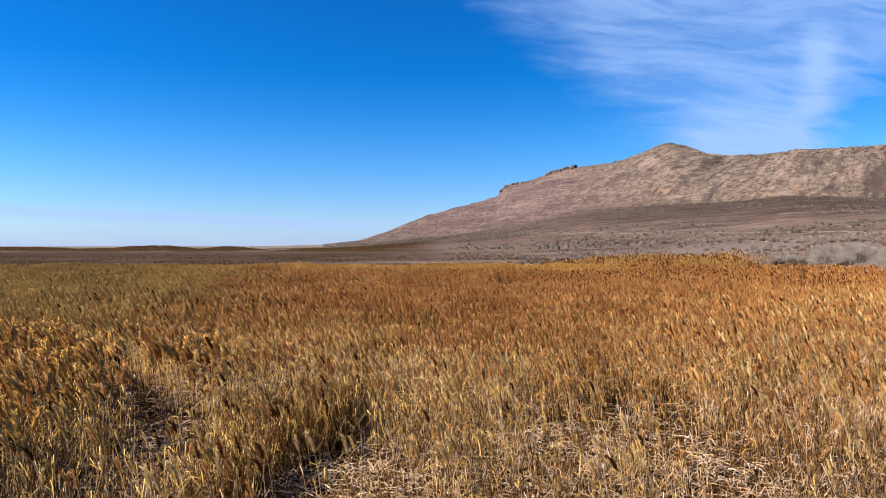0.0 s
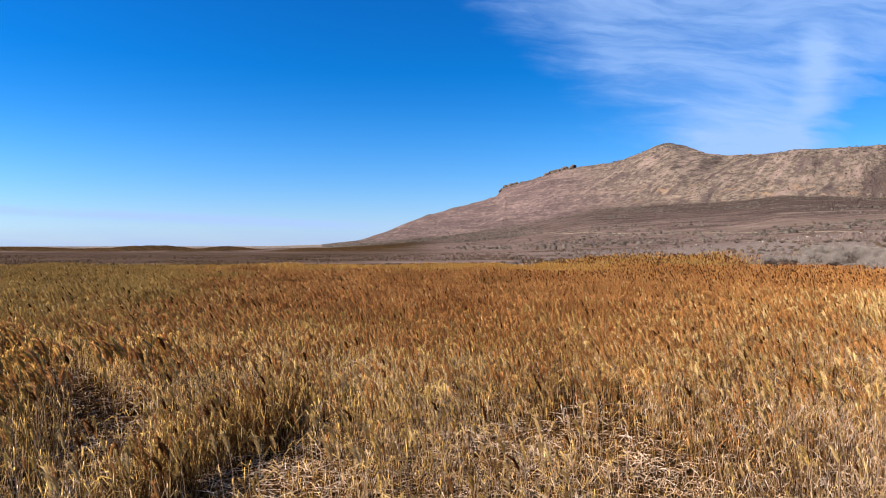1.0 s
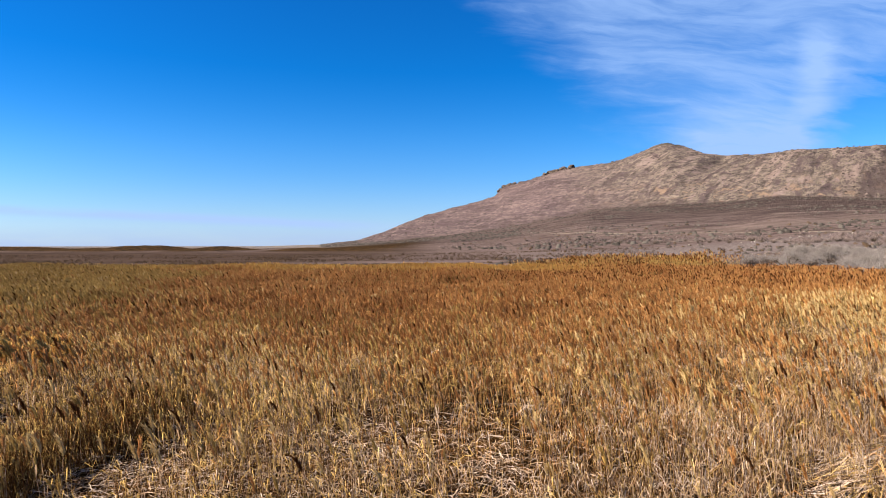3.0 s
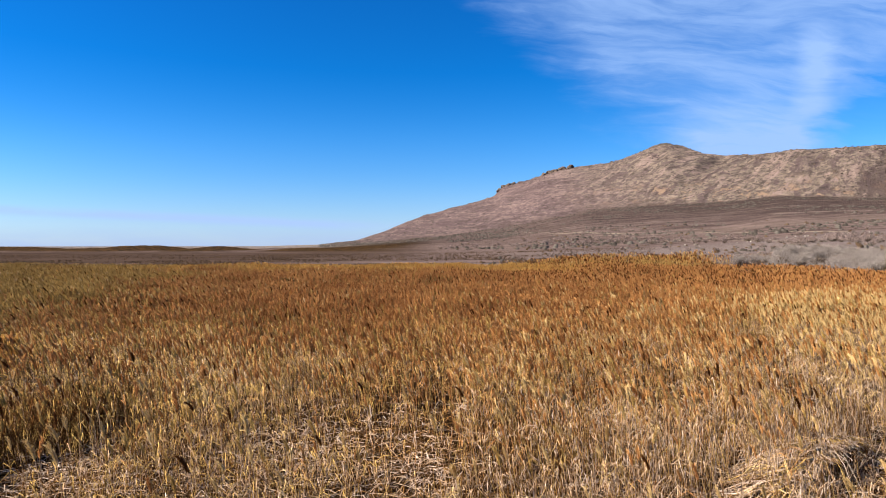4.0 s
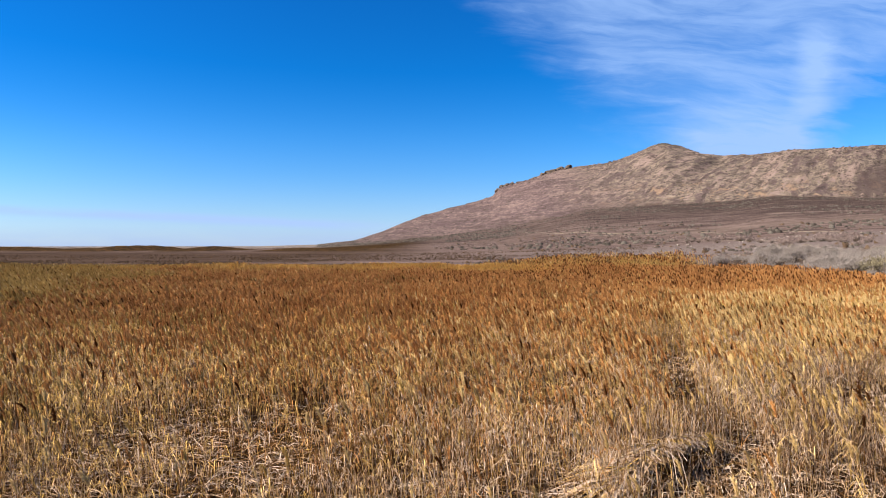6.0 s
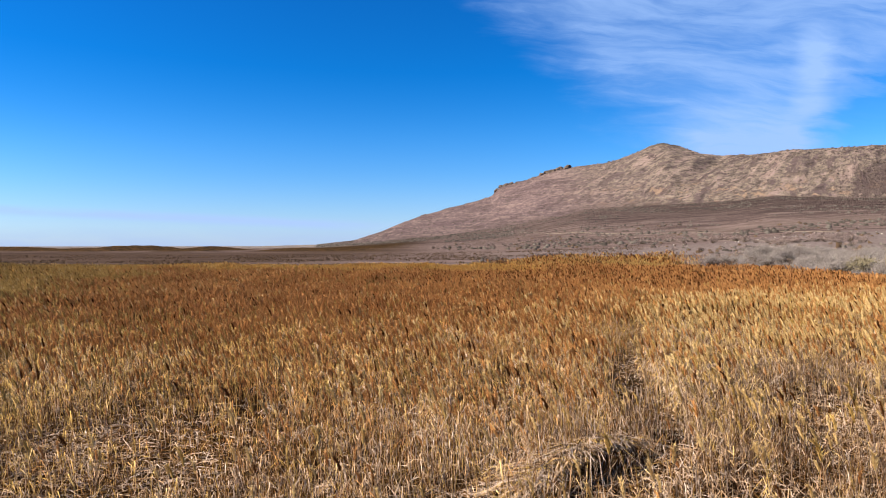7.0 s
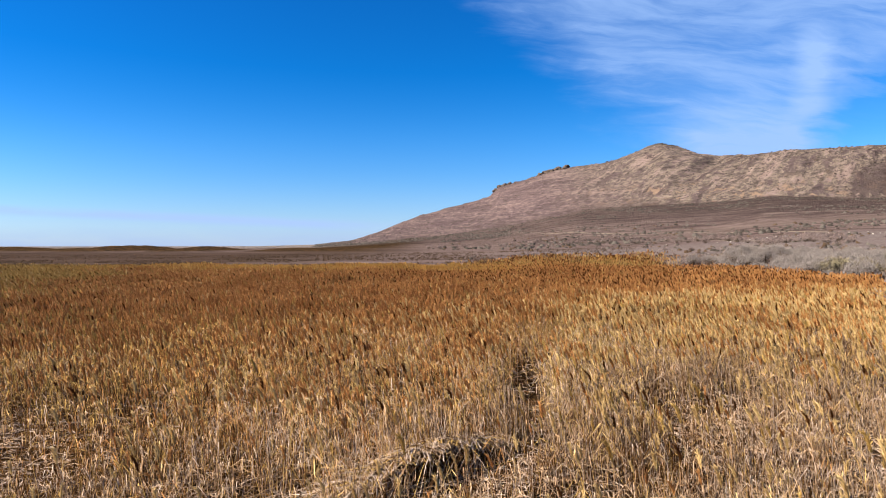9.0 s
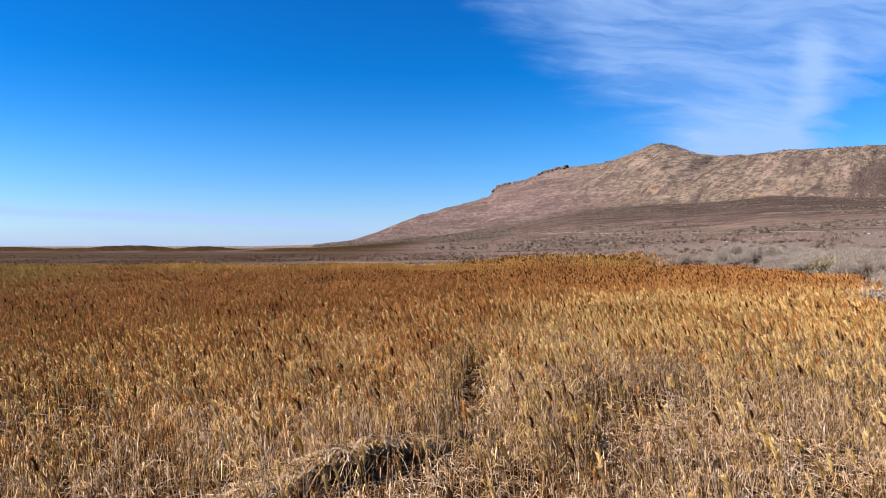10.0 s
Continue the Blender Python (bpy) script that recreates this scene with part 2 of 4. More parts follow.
def land_material():
    """Marsh mud near by, steppe with brush on the plain, gravel slopes on the hill; one sheet, blending by place."""
    m, g = material("land")
    geo = g.node("ShaderNodeNewGeometry")
    place = geo.outputs["Position"]
    sep = g.node("ShaderNodeSeparateXYZ", ins={0: place})
    x, y, z = sep.outputs[0], sep.outputs[1], sep.outputs[2]
    slope = g.node("ShaderNodeSeparateXYZ", ins={0: geo.outputs["Normal"]}).outputs[2]
    upland = g.node("ShaderNodeAttribute")
    upland.attribute_name = "upland"
    mid = g.noise(place, 0.35, 4.0)
    fine = g.noise(place, 9.0, 4.0, 0.65)
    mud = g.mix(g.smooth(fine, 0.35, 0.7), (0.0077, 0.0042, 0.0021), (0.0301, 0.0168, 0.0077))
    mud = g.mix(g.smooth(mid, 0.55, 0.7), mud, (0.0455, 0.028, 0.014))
    # plain: long streaks along the foot of the hill
    big = g.noise(g.scaled(place, 1.0, 0.25, 1.0), 0.012, 5.0)
    streaks = g.noise(g.scaled(place, 0.10, 1.0, 1.0), 0.06, 6.0, 0.68)
    thin = g.noise(g.scaled(place, 0.05, 1.0, 1.0), 0.22, 6.0, 0.72)
    speck = g.noise(place, 0.9, 3.0, 0.7)
    blotch = g.noise(g.scaled(place, 1.0, 0.3, 1.0), 0.11, 7.0, 0.72)
    plain = g.mix(g.smooth(big, 0.35, 0.65), (0.0589, 0.0419, 0.0387), (0.0873, 0.0633, 0.0575))
    bench = g.math("MULTIPLY", g.smooth(y, 520.0, 590.0), g.smooth(x, 180.0, 430.0))
    plain = g.mix(bench, plain, (0.0446, 0.0317, 0.0293))
    plain = g.mix(g.smooth(streaks, 0.51, 0.60), plain, (0.0379, 0.0261, 0.0251))
    plain = g.mix(g.smooth(streaks, 0.44, 0.36, 0.0, 0.75), plain, (0.109, 0.082, 0.071))
    plain = g.mix(g.smooth(thin, 0.53, 0.58, 0.0, 0.9), plain, (0.0323, 0.0233, 0.0219))
    plain = g.mix(g.smooth(thin, 0.46, 0.40, 0.0, 0.5), plain, (0.119, 0.0913, 0.0815))
    plain = g.mix(g.smooth(blotch, 0.55, 0.62, 0.0, 0.6), plain, (0.0342, 0.0252, 0.023))
    plain = g.mix(g.smooth(speck, 0.54, 0.68, 0.0, 0.6), plain, (0.0379, 0.028, 0.0251))
    ledge = g.math("MULTIPLY", g.smooth(y, 410.0, 450.0), g.smooth(y, 540.0, 500.0))
    ledge = g.math("MULTIPLY", ledge, g.math("MULTIPLY", g.smooth(x, 120.0, 220.0), g.smooth(thin, 0.38, 0.55)))
    plain = g.mix(g.math("MULTIPLY", ledge, 0.3), plain, (0.114, 0.0876, 0.0731))
    # pale salt flat with dry grass nearer the marsh
    salt = g.math("MULTIPLY", g.smooth(x, 10.0, 70.0), g.smooth(y, 275.0, 215.0))
    salt = g.math("MULTIPLY", salt, g.smooth(thin, 0.36, 0.54, 0.35, 1.0))
    plain = g.mix(salt, plain, g.mix(g.smooth(speck, 0.4, 0.62), (0.096, 0.0795, 0.0765), (0.057, 0.0433, 0.04)))
    # brown dunes, and bare sand before the lake
    west = g.smooth(x, 10.0, -50.0)
    swale = g.mix(g.smooth(streaks, 0.4, 0.6), (0.0373, 0.025, 0.0206), (0.0221, 0.015, 0.0122))
    plain = g.mix(g.math("MULTIPLY", west, g.smooth(y, 420.0, 300.0)), plain, swale)
    dune = g.math("MULTIPLY", g.smooth(z, 0.5, 1.3), west)
    plain = g.mix(dune, plain, g.mix(g.smooth(mid, 0.4, 0.6), (0.012, 0.009, 0.006), (0.036, 0.020, 0.010)))
    shore = g.math("MULTIPLY", g.smooth(y, 640.0, 900.0), g.smooth(x, 0.0, -200.0))
    plain = g.mix(shore, plain, (0.123, 0.103, 0.094))
    # hill: pinkish gravel, strata low down in the west, slanting talus tracks in the east
    east = g.smooth(g.math("ADD", x, g.math("MULTIPLY", big, 120.0)), 300.0, 520.0)
    broad = g.noise(place, 0.008, 5.0, 0.6)
    talus = g.noise(g.scaled(g.rotated(place, -42), 0.13, 1.0, 0.6), 0.035, 8.0, 0.70, 0.3)
    strata = g.noise(g.scaled(place, 0.05, 0.05, 1.0), 0.11, 6.0, 0.65, 0.2)
    patch = g.noise(place, 0.035, 7.0, 0.70)
    grit = g.noise(place, 0.22, 5.0, 0.78)
    earth = g.mix(g.smooth(broad, 0.38, 0.62), (0.066, 0.0469, 0.0479), (0.0978, 0.0699, 0.0691))
    earth = g.mix(g.math("MULTIPLY", east, 0.85), earth, g.mix(g.smooth(patch, 0.42, 0.58), (0.078, 0.064, 0.053), (0.145, 0.117, 0.092)))
    rubble = g.noise(g.scaled(place, 0.5, 0.5, 1.0), 0.2, 5.0, 0.75)
    earth = g.mix(g.smooth(rubble, 0.52, 0.58, 0.0, 0.65), earth, (0.0428, 0.0315, 0.0327))
    earth = g.mix(g.smooth(rubble, 0.46, 0.40, 0.0, 0.6), earth, (0.166, 0.121, 0.118))
    lines = g.mix(east, g.node("ShaderNodeCombineXYZ", {0: strata}).outputs[0], g.node("ShaderNodeCombineXYZ", {0: talus}).outputs[0])
    lines = g.node("ShaderNodeSeparateXYZ", {0: lines}).outputs[0]
    earth = g.mix(g.math("MULTIPLY", g.smooth(lines, 0.52, 0.60, 0.0, 0.58), g.math("MULTIPLY_ADD", east, 0.65, 0.35)), earth, (0.196, 0.142, 0.128))
    earth = g.mix(g.math("MULTIPLY", g.smooth(lines, 0.48, 0.40, 0.0, 0.8), g.math("MULTIPLY_ADD", east, 0.5, 0.5)), earth, (0.057, 0.0408, 0.0431))
    earth = g.mix(g.smooth(patch, 0.54, 0.62, 0.0, 0.7), earth, (0.0594, 0.0419, 0.0444))
    ledges = g.noise(g.scaled(g.rotated(place, -35), 0.22, 1.0, 1.4), 0.09, 7.0, 0.75, 0.6)
    earth = g.mix(g.math("MULTIPLY", g.smooth(ledges, 0.54, 0.60, 0.0, 0.8), g.math("MULTIPLY_ADD", east, 0.7, 0.3)), earth, (0.034, 0.027, 0.025))
    earth = g.mix(g.math("MULTIPLY", g.smooth(ledges, 0.44, 0.38, 0.0, 0.7), g.math("MULTIPLY_ADD", east, 0.7, 0.3)), earth, (0.190, 0.152, 0.120))
    bare = g.math("MULTIPLY", g.math("MULTIPLY", g.smooth(patch, 0.47, 0.37), east), g.smooth(z, 135.0, 100.0))
    earth = g.mix(g.math("MULTIPLY", bare, 0.8), earth, (0.197, 0.134, 0.0936))
    earth = g.mix(g.smooth(z, 236.0, 248.0, 0.0, 0.75), earth, (0.0478, 0.0417, 0.0304))
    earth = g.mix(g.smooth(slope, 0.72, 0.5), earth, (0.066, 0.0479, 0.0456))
    rise = g.math("ADD", upland.outputs["Fac"], g.math("MULTIPLY_ADD", patch, 0.6, -0.3))
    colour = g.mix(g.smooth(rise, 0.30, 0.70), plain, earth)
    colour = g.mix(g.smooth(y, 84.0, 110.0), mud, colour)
    near = g.node("ShaderNodeBump", {"Height": fine, "Strength": 0.6, "Distance": 0.04}).outputs[0]
    normal = g.node("ShaderNodeBump", {"Height": grit, "Strength": g.smooth(y, 300.0, 900.0, 0.0, 1.0), "Distance": 6.0, "Normal": near}).outputs[0]
    shader = g.node("ShaderNodeBsdfPrincipled", {"Base Color": colour, "Roughness": 0.95, "Specular IOR Level": 0.0, "Normal": normal})
    g.node("ShaderNodeOutputMaterial", {0: shader.outputs[0]})
    return m


def water_material():
    m, g = material("lake_water")
    place = g.node("ShaderNodeNewGeometry").outputs["Position"]
    ripple = g.noise(g.scaled(place, 0.2, 1.0, 1.0), 0.5, 4.0)
    colour = g.mix(ripple, (0.035, 0.063, 0.105), (0.0525, 0.084, 0.133))
    shader = g.node("ShaderNodeBsdfPrincipled", {"Base Color": colour, "Roughness": 0.8, "Specular IOR Level": 0.05})
    g.node("ShaderNodeOutputMaterial", {0: shader.outputs[0]})
    return m


def rock_material():
    m, g = material("crag_rock")
    place = g.node("ShaderNodeNewGeometry").outputs["Position"]
    rough = g.noise(place, 0.35, 5.0, 0.65)
    lichen = g.noise(place, 0.12, 3.0)
    c = g.mix(g.smooth(rough, 0.3, 0.7), (0.026, 0.021, 0.019), (0.090, 0.069, 0.057))
    c = g.mix(g.smooth(lichen, 0.5, 0.7, 0.0, 0.6), c, (0.095, 0.062, 0.046))
    finish(g, c, 0.95, bump=rough, strength=0.8, distance=0.6)
    return m


def track_material():
    m, g = material("track_dust")
    place = g.node("ShaderNodeNewGeometry").outputs["Position"]
    worn = g.noise(g.scaled(place, 0.15, 1.0, 1.0), 0.4, 4.0, 0.65)
    finish(g, g.mix(g.smooth(worn, 0.35, 0.6), (0.084, 0.0658, 0.0518), (0.14, 0.1155, 0.0924)), 0.95, bump=worn, strength=0.4)
    return m


M_TRACK = track_material()
M_PALE = plant_material("pale_stone", (0.14, 0.126, 0.1085), (0.21, 0.1925, 0.168), (0.28, 0.259, 0.231), 0.9, 0.0, 6.0)
M_LAND, M_WATER, M_ROCK = land_material(), water_material(), rock_material()

# ------------------------------------------------------------ land form
# u is the bearing (metres to the side for each metre ahead), d the distance ahead
U_KEY = [-0.30, -0.19, 0.00, 0.11, 0.25, 0.38, 0.48, 0.57, 0.70, 1.00]
RISE = {100: [0.0, 0.0, 0.2, 0.3, 0.4, 0.6, 0.8, 1.0, 1.5, 2.0],
        200: [0.0, 0.2, 0.6, 0.8, 1.2, 1.8, 2.8, 4.2, 6.8, 8.0],
        350: [0.2, 0.6, 1.2, 2.0, 4.3, 7.0, 9.5, 12.5, 16.0, 20.0],
        500: [0.4, 1.0, 2.2, 4.6, 12.0, 14.0, 17.0, 22.0, 27.0, 34.0]}
FOOT_D = [1200, 1200, 1200, 1200, 1150, 1080, 1020, 990, 950, 930]
FOOT_Z = [1.0, 3.0, 22.0, 40.0, 72.0, 78.0, 78.0, 85.0, 79.0, 78.0]
RIDGE_D = [1950, 1950, 1900, 1850, 1650, 1480, 1320, 1160, 1050, 1020]
# skyline: bearing and rise seen from the marsh
SKY_U = [-0.30, -0.20, -0.14, -0.09, -0.03, 0.04, 0.09, 0.105, 0.12, 0.165, 0.205, 0.27, 0.32, 0.355, 0.385, 0.415, 0.44, 0.47, 0.50, 0.56, 0.62, 0.74, 1.0]
SKY_E = [-1.0, 2.0, 9.0, 25.0, 52.0, 71.0, 86.0, 103.0, 107.0, 121.0, 135.0, 143.0, 157.0, 173.0, 178.0, 172.0, 163.0, 159.5, 159.0, 164.0, 170.0, 178.0, 186.0]


DUNES = [(-380, 44, 2.8), (-308, 20, 3.3), (-251, 26, 2.4), (-207, 17, 4.5), (-155, 17, 3.4), (-90, 24, 2.0), (-30, 40, 1.2)]


def near_line(x, y, pts):
    """Distance to a line through pts."""
    best = np.full(x.shape, 1e9)
    for (ax, ay), (bx, by) in zip(pts, pts[1:]):
        t = np.clip(((x - ax) * (bx - ax) + (y - ay) * (by - ay)) / ((bx - ax) ** 2 + (by - ay) ** 2), 0, 1)
        best = np.minimum(best, np.hypot(x - ax - t * (bx - ax), y - ay - t * (by - ay)))
    return best


def land(u, d):
    """Height of the ground at bearing u and distance ahead d."""
    keys = sorted(RISE)
    levels = [np.zeros_like(u)] + [np.interp(u, U_KEY, RISE[k]) for k in keys]
    foot_d, foot_z = np.interp(u, U_KEY, FOOT_D), np.interp(u, U_KEY, FOOT_Z)
    ridge_d = np.interp(u, U_KEY, RIDGE_D)
    ridge_z = np.maximum(EYE_Z + np.interp(u, SKY_U, SKY_E) / 1059.5 * ridge_d, 0.5)
    z = np.zeros_like(u)
    ds = [np.full_like(u, 70.0)] + [np.full_like(u, float(k)) for k in keys]
    for i in range(len(ds) - 1):
        t = np.clip((d - ds[i]) / (ds[i + 1] - ds[i]), 0, 1)
        z = np.where(d >= ds[i], levels[i] + (levels[i + 1] - levels[i]) * t, z)
    t = np.clip((d - 500) / (foot_d - 500), 0, 1)
    z = np.where(d >= 500, levels[-1] + (foot_z - levels[-1]) * t, z)
    t = np.clip((d - foot_d) / (ridge_d - foot_d), 0, 1)
    z = np.where(d >= foot_d, foot_z + (ridge_z - foot_z) * (0.55 * t + 0.45 * np.sin(t * np.pi / 2)), z)
    t = np.clip((d - ridge_d) / 900.0, 0, 1)
    z = np.where(d >= ridge_d, ridge_z * (1 - t * t * (3 - 2 * t)), z)
    # gullies and hummocks, fading at foot and skyline
    x = u * d
    tt = np.clip((d - foot_d) / (ridge_d - foot_d), 0, 1)
    on = np.clip((d - foot_d) / 60.0, 0, 1) * np.clip((ridge_z - 10) / 60.0, 0, 1) * (1 - step(tt, 0.8, 1.0) * 0.85)
    across, along = (x - 0.9 * d) * 0.74, (x + 0.9 * d) * 0.74
    ribs = 1 - np.abs(2 * fbm(across * 0.013 + 6, along * 0.0028, 4) - 1) * 2
    z = z + on * (ribs * (1 - step(tt, 0.6, 0.95)) * (6.0 + 9.0 * step(u, 0.28, 0.5)) + (fbm(x * 0.02, d * 0.02, 5) - 0.5) * 13.0)
    spur = near_line(x, d, [(566, 1475), (470, 1360), (330, 1270)])
    z = z + on * 13.0 * np.exp(-(spur / 42.0) ** 2)
    z = z + step(d, 90, 300) * (fbm(x * 0.05, d * 0.03, 3) - 0.5) * np.clip(0.3 + z * 0.05, 0, 2.0)
    # skyline crags
    crag = step(fbm(x * 0.03, d * 0.03, 3), 0.5, 0.62) * np.clip((ridge_z - 60) / 60.0, 0, 1)
    z = z + crag * np.exp(-((d - ridge_d) / 18.0) ** 2) * 2.5
    # low dunes between marsh and lake
    for cx, wide, high in DUNES:
        z = z + high * np.exp(-((x - cx) / wide) ** 2 - ((d - 410.0 + 0.1 * x) / 60.0) ** 2) * (0.75 + 0.5 * fbm(x * 0.04, d * 0.04, 3))
    return z


def polar(theta, r):
    """Bearing and distance for any direction; the land goes on to the sides and sinks behind."""
    th = np.clip(theta, radians(-55), radians(50))
    return np.tan(th), r * np.cos(th), 1 - step(np.abs(theta), radians(75), radians(150))


def ground_height(x, y):
    x, y = np.asarray(x, float), np.asarray(y, float)
    u, d, w = polar(np.arctan2(x, y), np.hypot(x, y))
    return land(u, d) * w + marsh_relief(x, y)


def east_edge(y):
    """Where the reeds end against the bank."""
    return np.interp(y, [0, 24, 29, 37, 54, 62, 80], [33, 34, 35.5, 41, 49.5, 50.5, 49])


def marsh_relief(x, y):
    near = 1 - step(np.hypot(x, y), 80, 140)
    bank = 0.9 * step(x - east_edge(y), 0, 7) * (1 - step(y, 100, 190)) * step(y, -40, 0)
    return near * ((fbm(x * 0.35, y * 0.35, 3) - 0.5) * 0.16) + bank


def build_land():
    th = np.concatenate([np.arange(-180, -42, 4.0), np.arange(-42, 46, 0.2), np.arange(46, 180, 4.0), [180.0]])
    r = np.concatenate([[0.0, 2.0, 4.0], np.arange(6, 40, 0.8), np.arange(40, 100, 2.5), np.geomspace(100, 850, 60),
                        np.arange(858, 2000, 9.0), np.geomspace(2010, 4900, 24)])
    tg, rg = np.meshgrid(np.radians(th), r, indexing="ij")
    x, y = rg * np.sin(tg), rg * np.cos(tg)
    z = ground_height(x, y)
    v = np.stack([x, y, z], -1).reshape(-1, 3)
    n_t, n_r = len(th), len(r)
    i, j = np.meshgrid(np.arange(n_t - 1), np.arange(n_r - 1), indexing="ij")
    a = (i * n_r + j).ravel()
    quads = np.stack([a, a + 1, a + n_r + 1, a + n_r], -1)
    u, d, w = polar(tg, rg)
    soft = np.interp(u, [0.28, 0.48], [170.0, 10.0])
    upland = (step((d - np.interp(u, U_KEY, FOOT_D)) / soft, -1, 1) * step(u, -0.25, -0.1)).ravel()
    u, d, w = u[:-1, :-1], d[:-1, :-1], w[:-1, :-1]
    slope = ((d > np.interp(u, U_KEY, FOOT_D)) & (u > -0.2) & (d < 2900) & (w > 0.01)).ravel()
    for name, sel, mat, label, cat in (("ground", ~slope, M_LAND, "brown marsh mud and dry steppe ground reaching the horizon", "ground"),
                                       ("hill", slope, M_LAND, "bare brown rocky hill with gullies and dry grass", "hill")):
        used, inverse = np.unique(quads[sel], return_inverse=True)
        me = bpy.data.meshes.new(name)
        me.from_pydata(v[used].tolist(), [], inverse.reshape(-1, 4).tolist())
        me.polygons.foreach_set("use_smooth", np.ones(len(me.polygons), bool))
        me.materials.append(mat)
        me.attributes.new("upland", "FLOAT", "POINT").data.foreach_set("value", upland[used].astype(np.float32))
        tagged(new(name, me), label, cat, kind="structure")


build_land()


def build_lake():
    bm = bmesh.new()
    ring = []
    for a in np.linspace(-75, -16, 40):
        s, c = math.sin(radians(a)), math.cos(radians(a))
        ring.append((bm.verts.new((s * 1400, c * 1400, 1.0)), bm.verts.new((s * 4880, c * 4880, 1.0))))
    for (a, b), (c, d) in zip(ring, ring[1:]):
        bm.faces.new((a, b, d, c))
    me = bpy.data.meshes.new("water")
    bm.to_mesh(me)
    me.materials.append(M_WATER)
    tagged(new("water", me), "thin blue line of salt lake water on the horizon", "lake", kind="structure")


build_lake()

def dirt_track(line, wide, label):
    """A worn vehicle track following the ground, a hand above it."""
    bm = bmesh.new()
    us = np.linspace(line[0][0], line[-1][0], 160)
    ds = np.interp(us, [p[0] for p in line], [p[1] for p in line]) + (fbm(us * 30, us * 0, 3) - 0.5) * 8
    rows = []
    for u, d in zip(us, ds):
        w = wide * (0.7 + 0.6 * float(vnoise(np.array(u * 60.0), np.array(2.5))))
        rows.append([bm.verts.new((u * (d + o), d + o, float(ground_height(u * (d + o), d + o)) + 0.12)) for o in (-w, 0, w)])
    for a, b in zip(rows, rows[1:]):
        for k in (0, 1):
            bm.faces.new((a[k], b[k], b[k + 1], a[k + 1]))
    me = bpy.data.meshes.new("dirt_track")
    bm.to_mesh(me)
    me.materials.append(M_TRACK)
    tagged(new("dirt_track", me), label, "track", kind="structure")


dirt_track([(0.06, 960), (0.1, 810), (0.2, 580), (0.3, 512), (0.4, 478), (0.52, 375), (0.72, 230)], 3.5, "pale worn dirt track along the foot of the hill")
dirt_track([(0.36, 345), (0.5, 262), (0.6, 216), (0.72, 172)], 1.6, "narrow pale dirt track through the sagebrush")


# ------------------------------------------------------------ reed bed
WIND = np.array([-1.0, 0.12, 0.0])     # the plumes hang over to the west


def wall_offset(x, y):
    """How far east of the sharp edge where the tall western stand ends."""
    return x - np.interp(y, [9.0, 10.5, 12.9, 16.2, 21.0], [-2.9, -2.7, -2.1, -1.35, -0.7]) + (fbm(x * 1.3, y * 1.3 + 40, 2) - 0.5) * 0.8


def low_ground(x, y):
    """1 on the beaten foreground east of that edge, fading out to the north and east."""
    return step(wall_offset(x, y), -0.2, 0.25) * (1 - step(y, 13, 18)) * (1 - 0.75 * step(x, 4, 9))


def openness(x, y):
    """1 where the reeds are beaten down, 0 in the standing bed."""
    wob = (fbm(x * 0.9, y * 0.9, 3) - 0.5) * 1.2
    o = 1 - step(near_line(x, y, [(-4.7, 9.5), (-5.6, 12.5), (-8.0, 15.6), (-10, 17.5), (-14, 21.7), (-22, 24)]) + wob, 0.35, 1.0)
    o = np.maximum(o, 1 - step(near_line(x, y, [(-7, 17.0), (-2.7, 19.5), (0, 22)]) + wob, 0.6, 1.5))
    o = np.maximum(o, 1 - step(np.hypot(x + 1.9, y - 10.5) + wob, 0.8, 1.9))
    o = np.maximum(o, 1 - step(near_line(x, y, [(11.9, 9.0), (13.8, 11.2), (15.0, 17.5), (16.5, 21.0)]) + wob, 0.35, 0.9))
    o = np.maximum(o, 1 - step(np.hypot(x - 16.9, y - 12.0) + wob, 0.2, 0.8))
    patch = step(fbm(x * 0.4 + 5, y * 0.33, 3), 0.56, 0.66) * (1 - step(y, 14, 26)) * (1 - step(-x, 3.5, 5.5))
    o = np.maximum(o, np.exp(-((wall_offset(x, y) - 0.45) / 0.4) ** 2) * (1 - step(y, 15, 18)) * step(y, 8, 9))
    return np.clip(np.maximum(o, patch * 0.8), 0, 1)


def in_bed(x, y):
    """The standing bed: up to the brush in the north, the bank in the east."""
    wob = (fbm(x * 0.12, y * 0.12, 3) - 0.5) * 8
    north = np.interp(x, [-80, -30, 5, 18, 28, 44], [80, 82, 82, 78, 76, 72])
    return (y + wob * 0.6 < north) & (x + wob * 0.5 < east_edge(y))


def amber_share(x, y):
    """Share of bright amber plumes: the far fringe of the bed and the tall stand in the south-west."""
    fringe = step(y + (fbm(x * 0.09, y * 0.09, 3) - 0.5) * 10, 60, 70) * step(x, -36, -24) * (1 - step(x, 14, 26))
    return np.maximum(0.75 * fringe, 0.5 * step(-x, 4.5, 6.5) * (1 - step(y, 15, 20)))


def rust_zone(x, y):
    """The redder tongue of reeds running south through the middle of the bed."""
    return step(x, 1, 5) * (1 - step(x - 0.3 * (y - 11), 10, 16)) * step(y, 9.5, 12.5) * (1 - step(y, 28, 38))


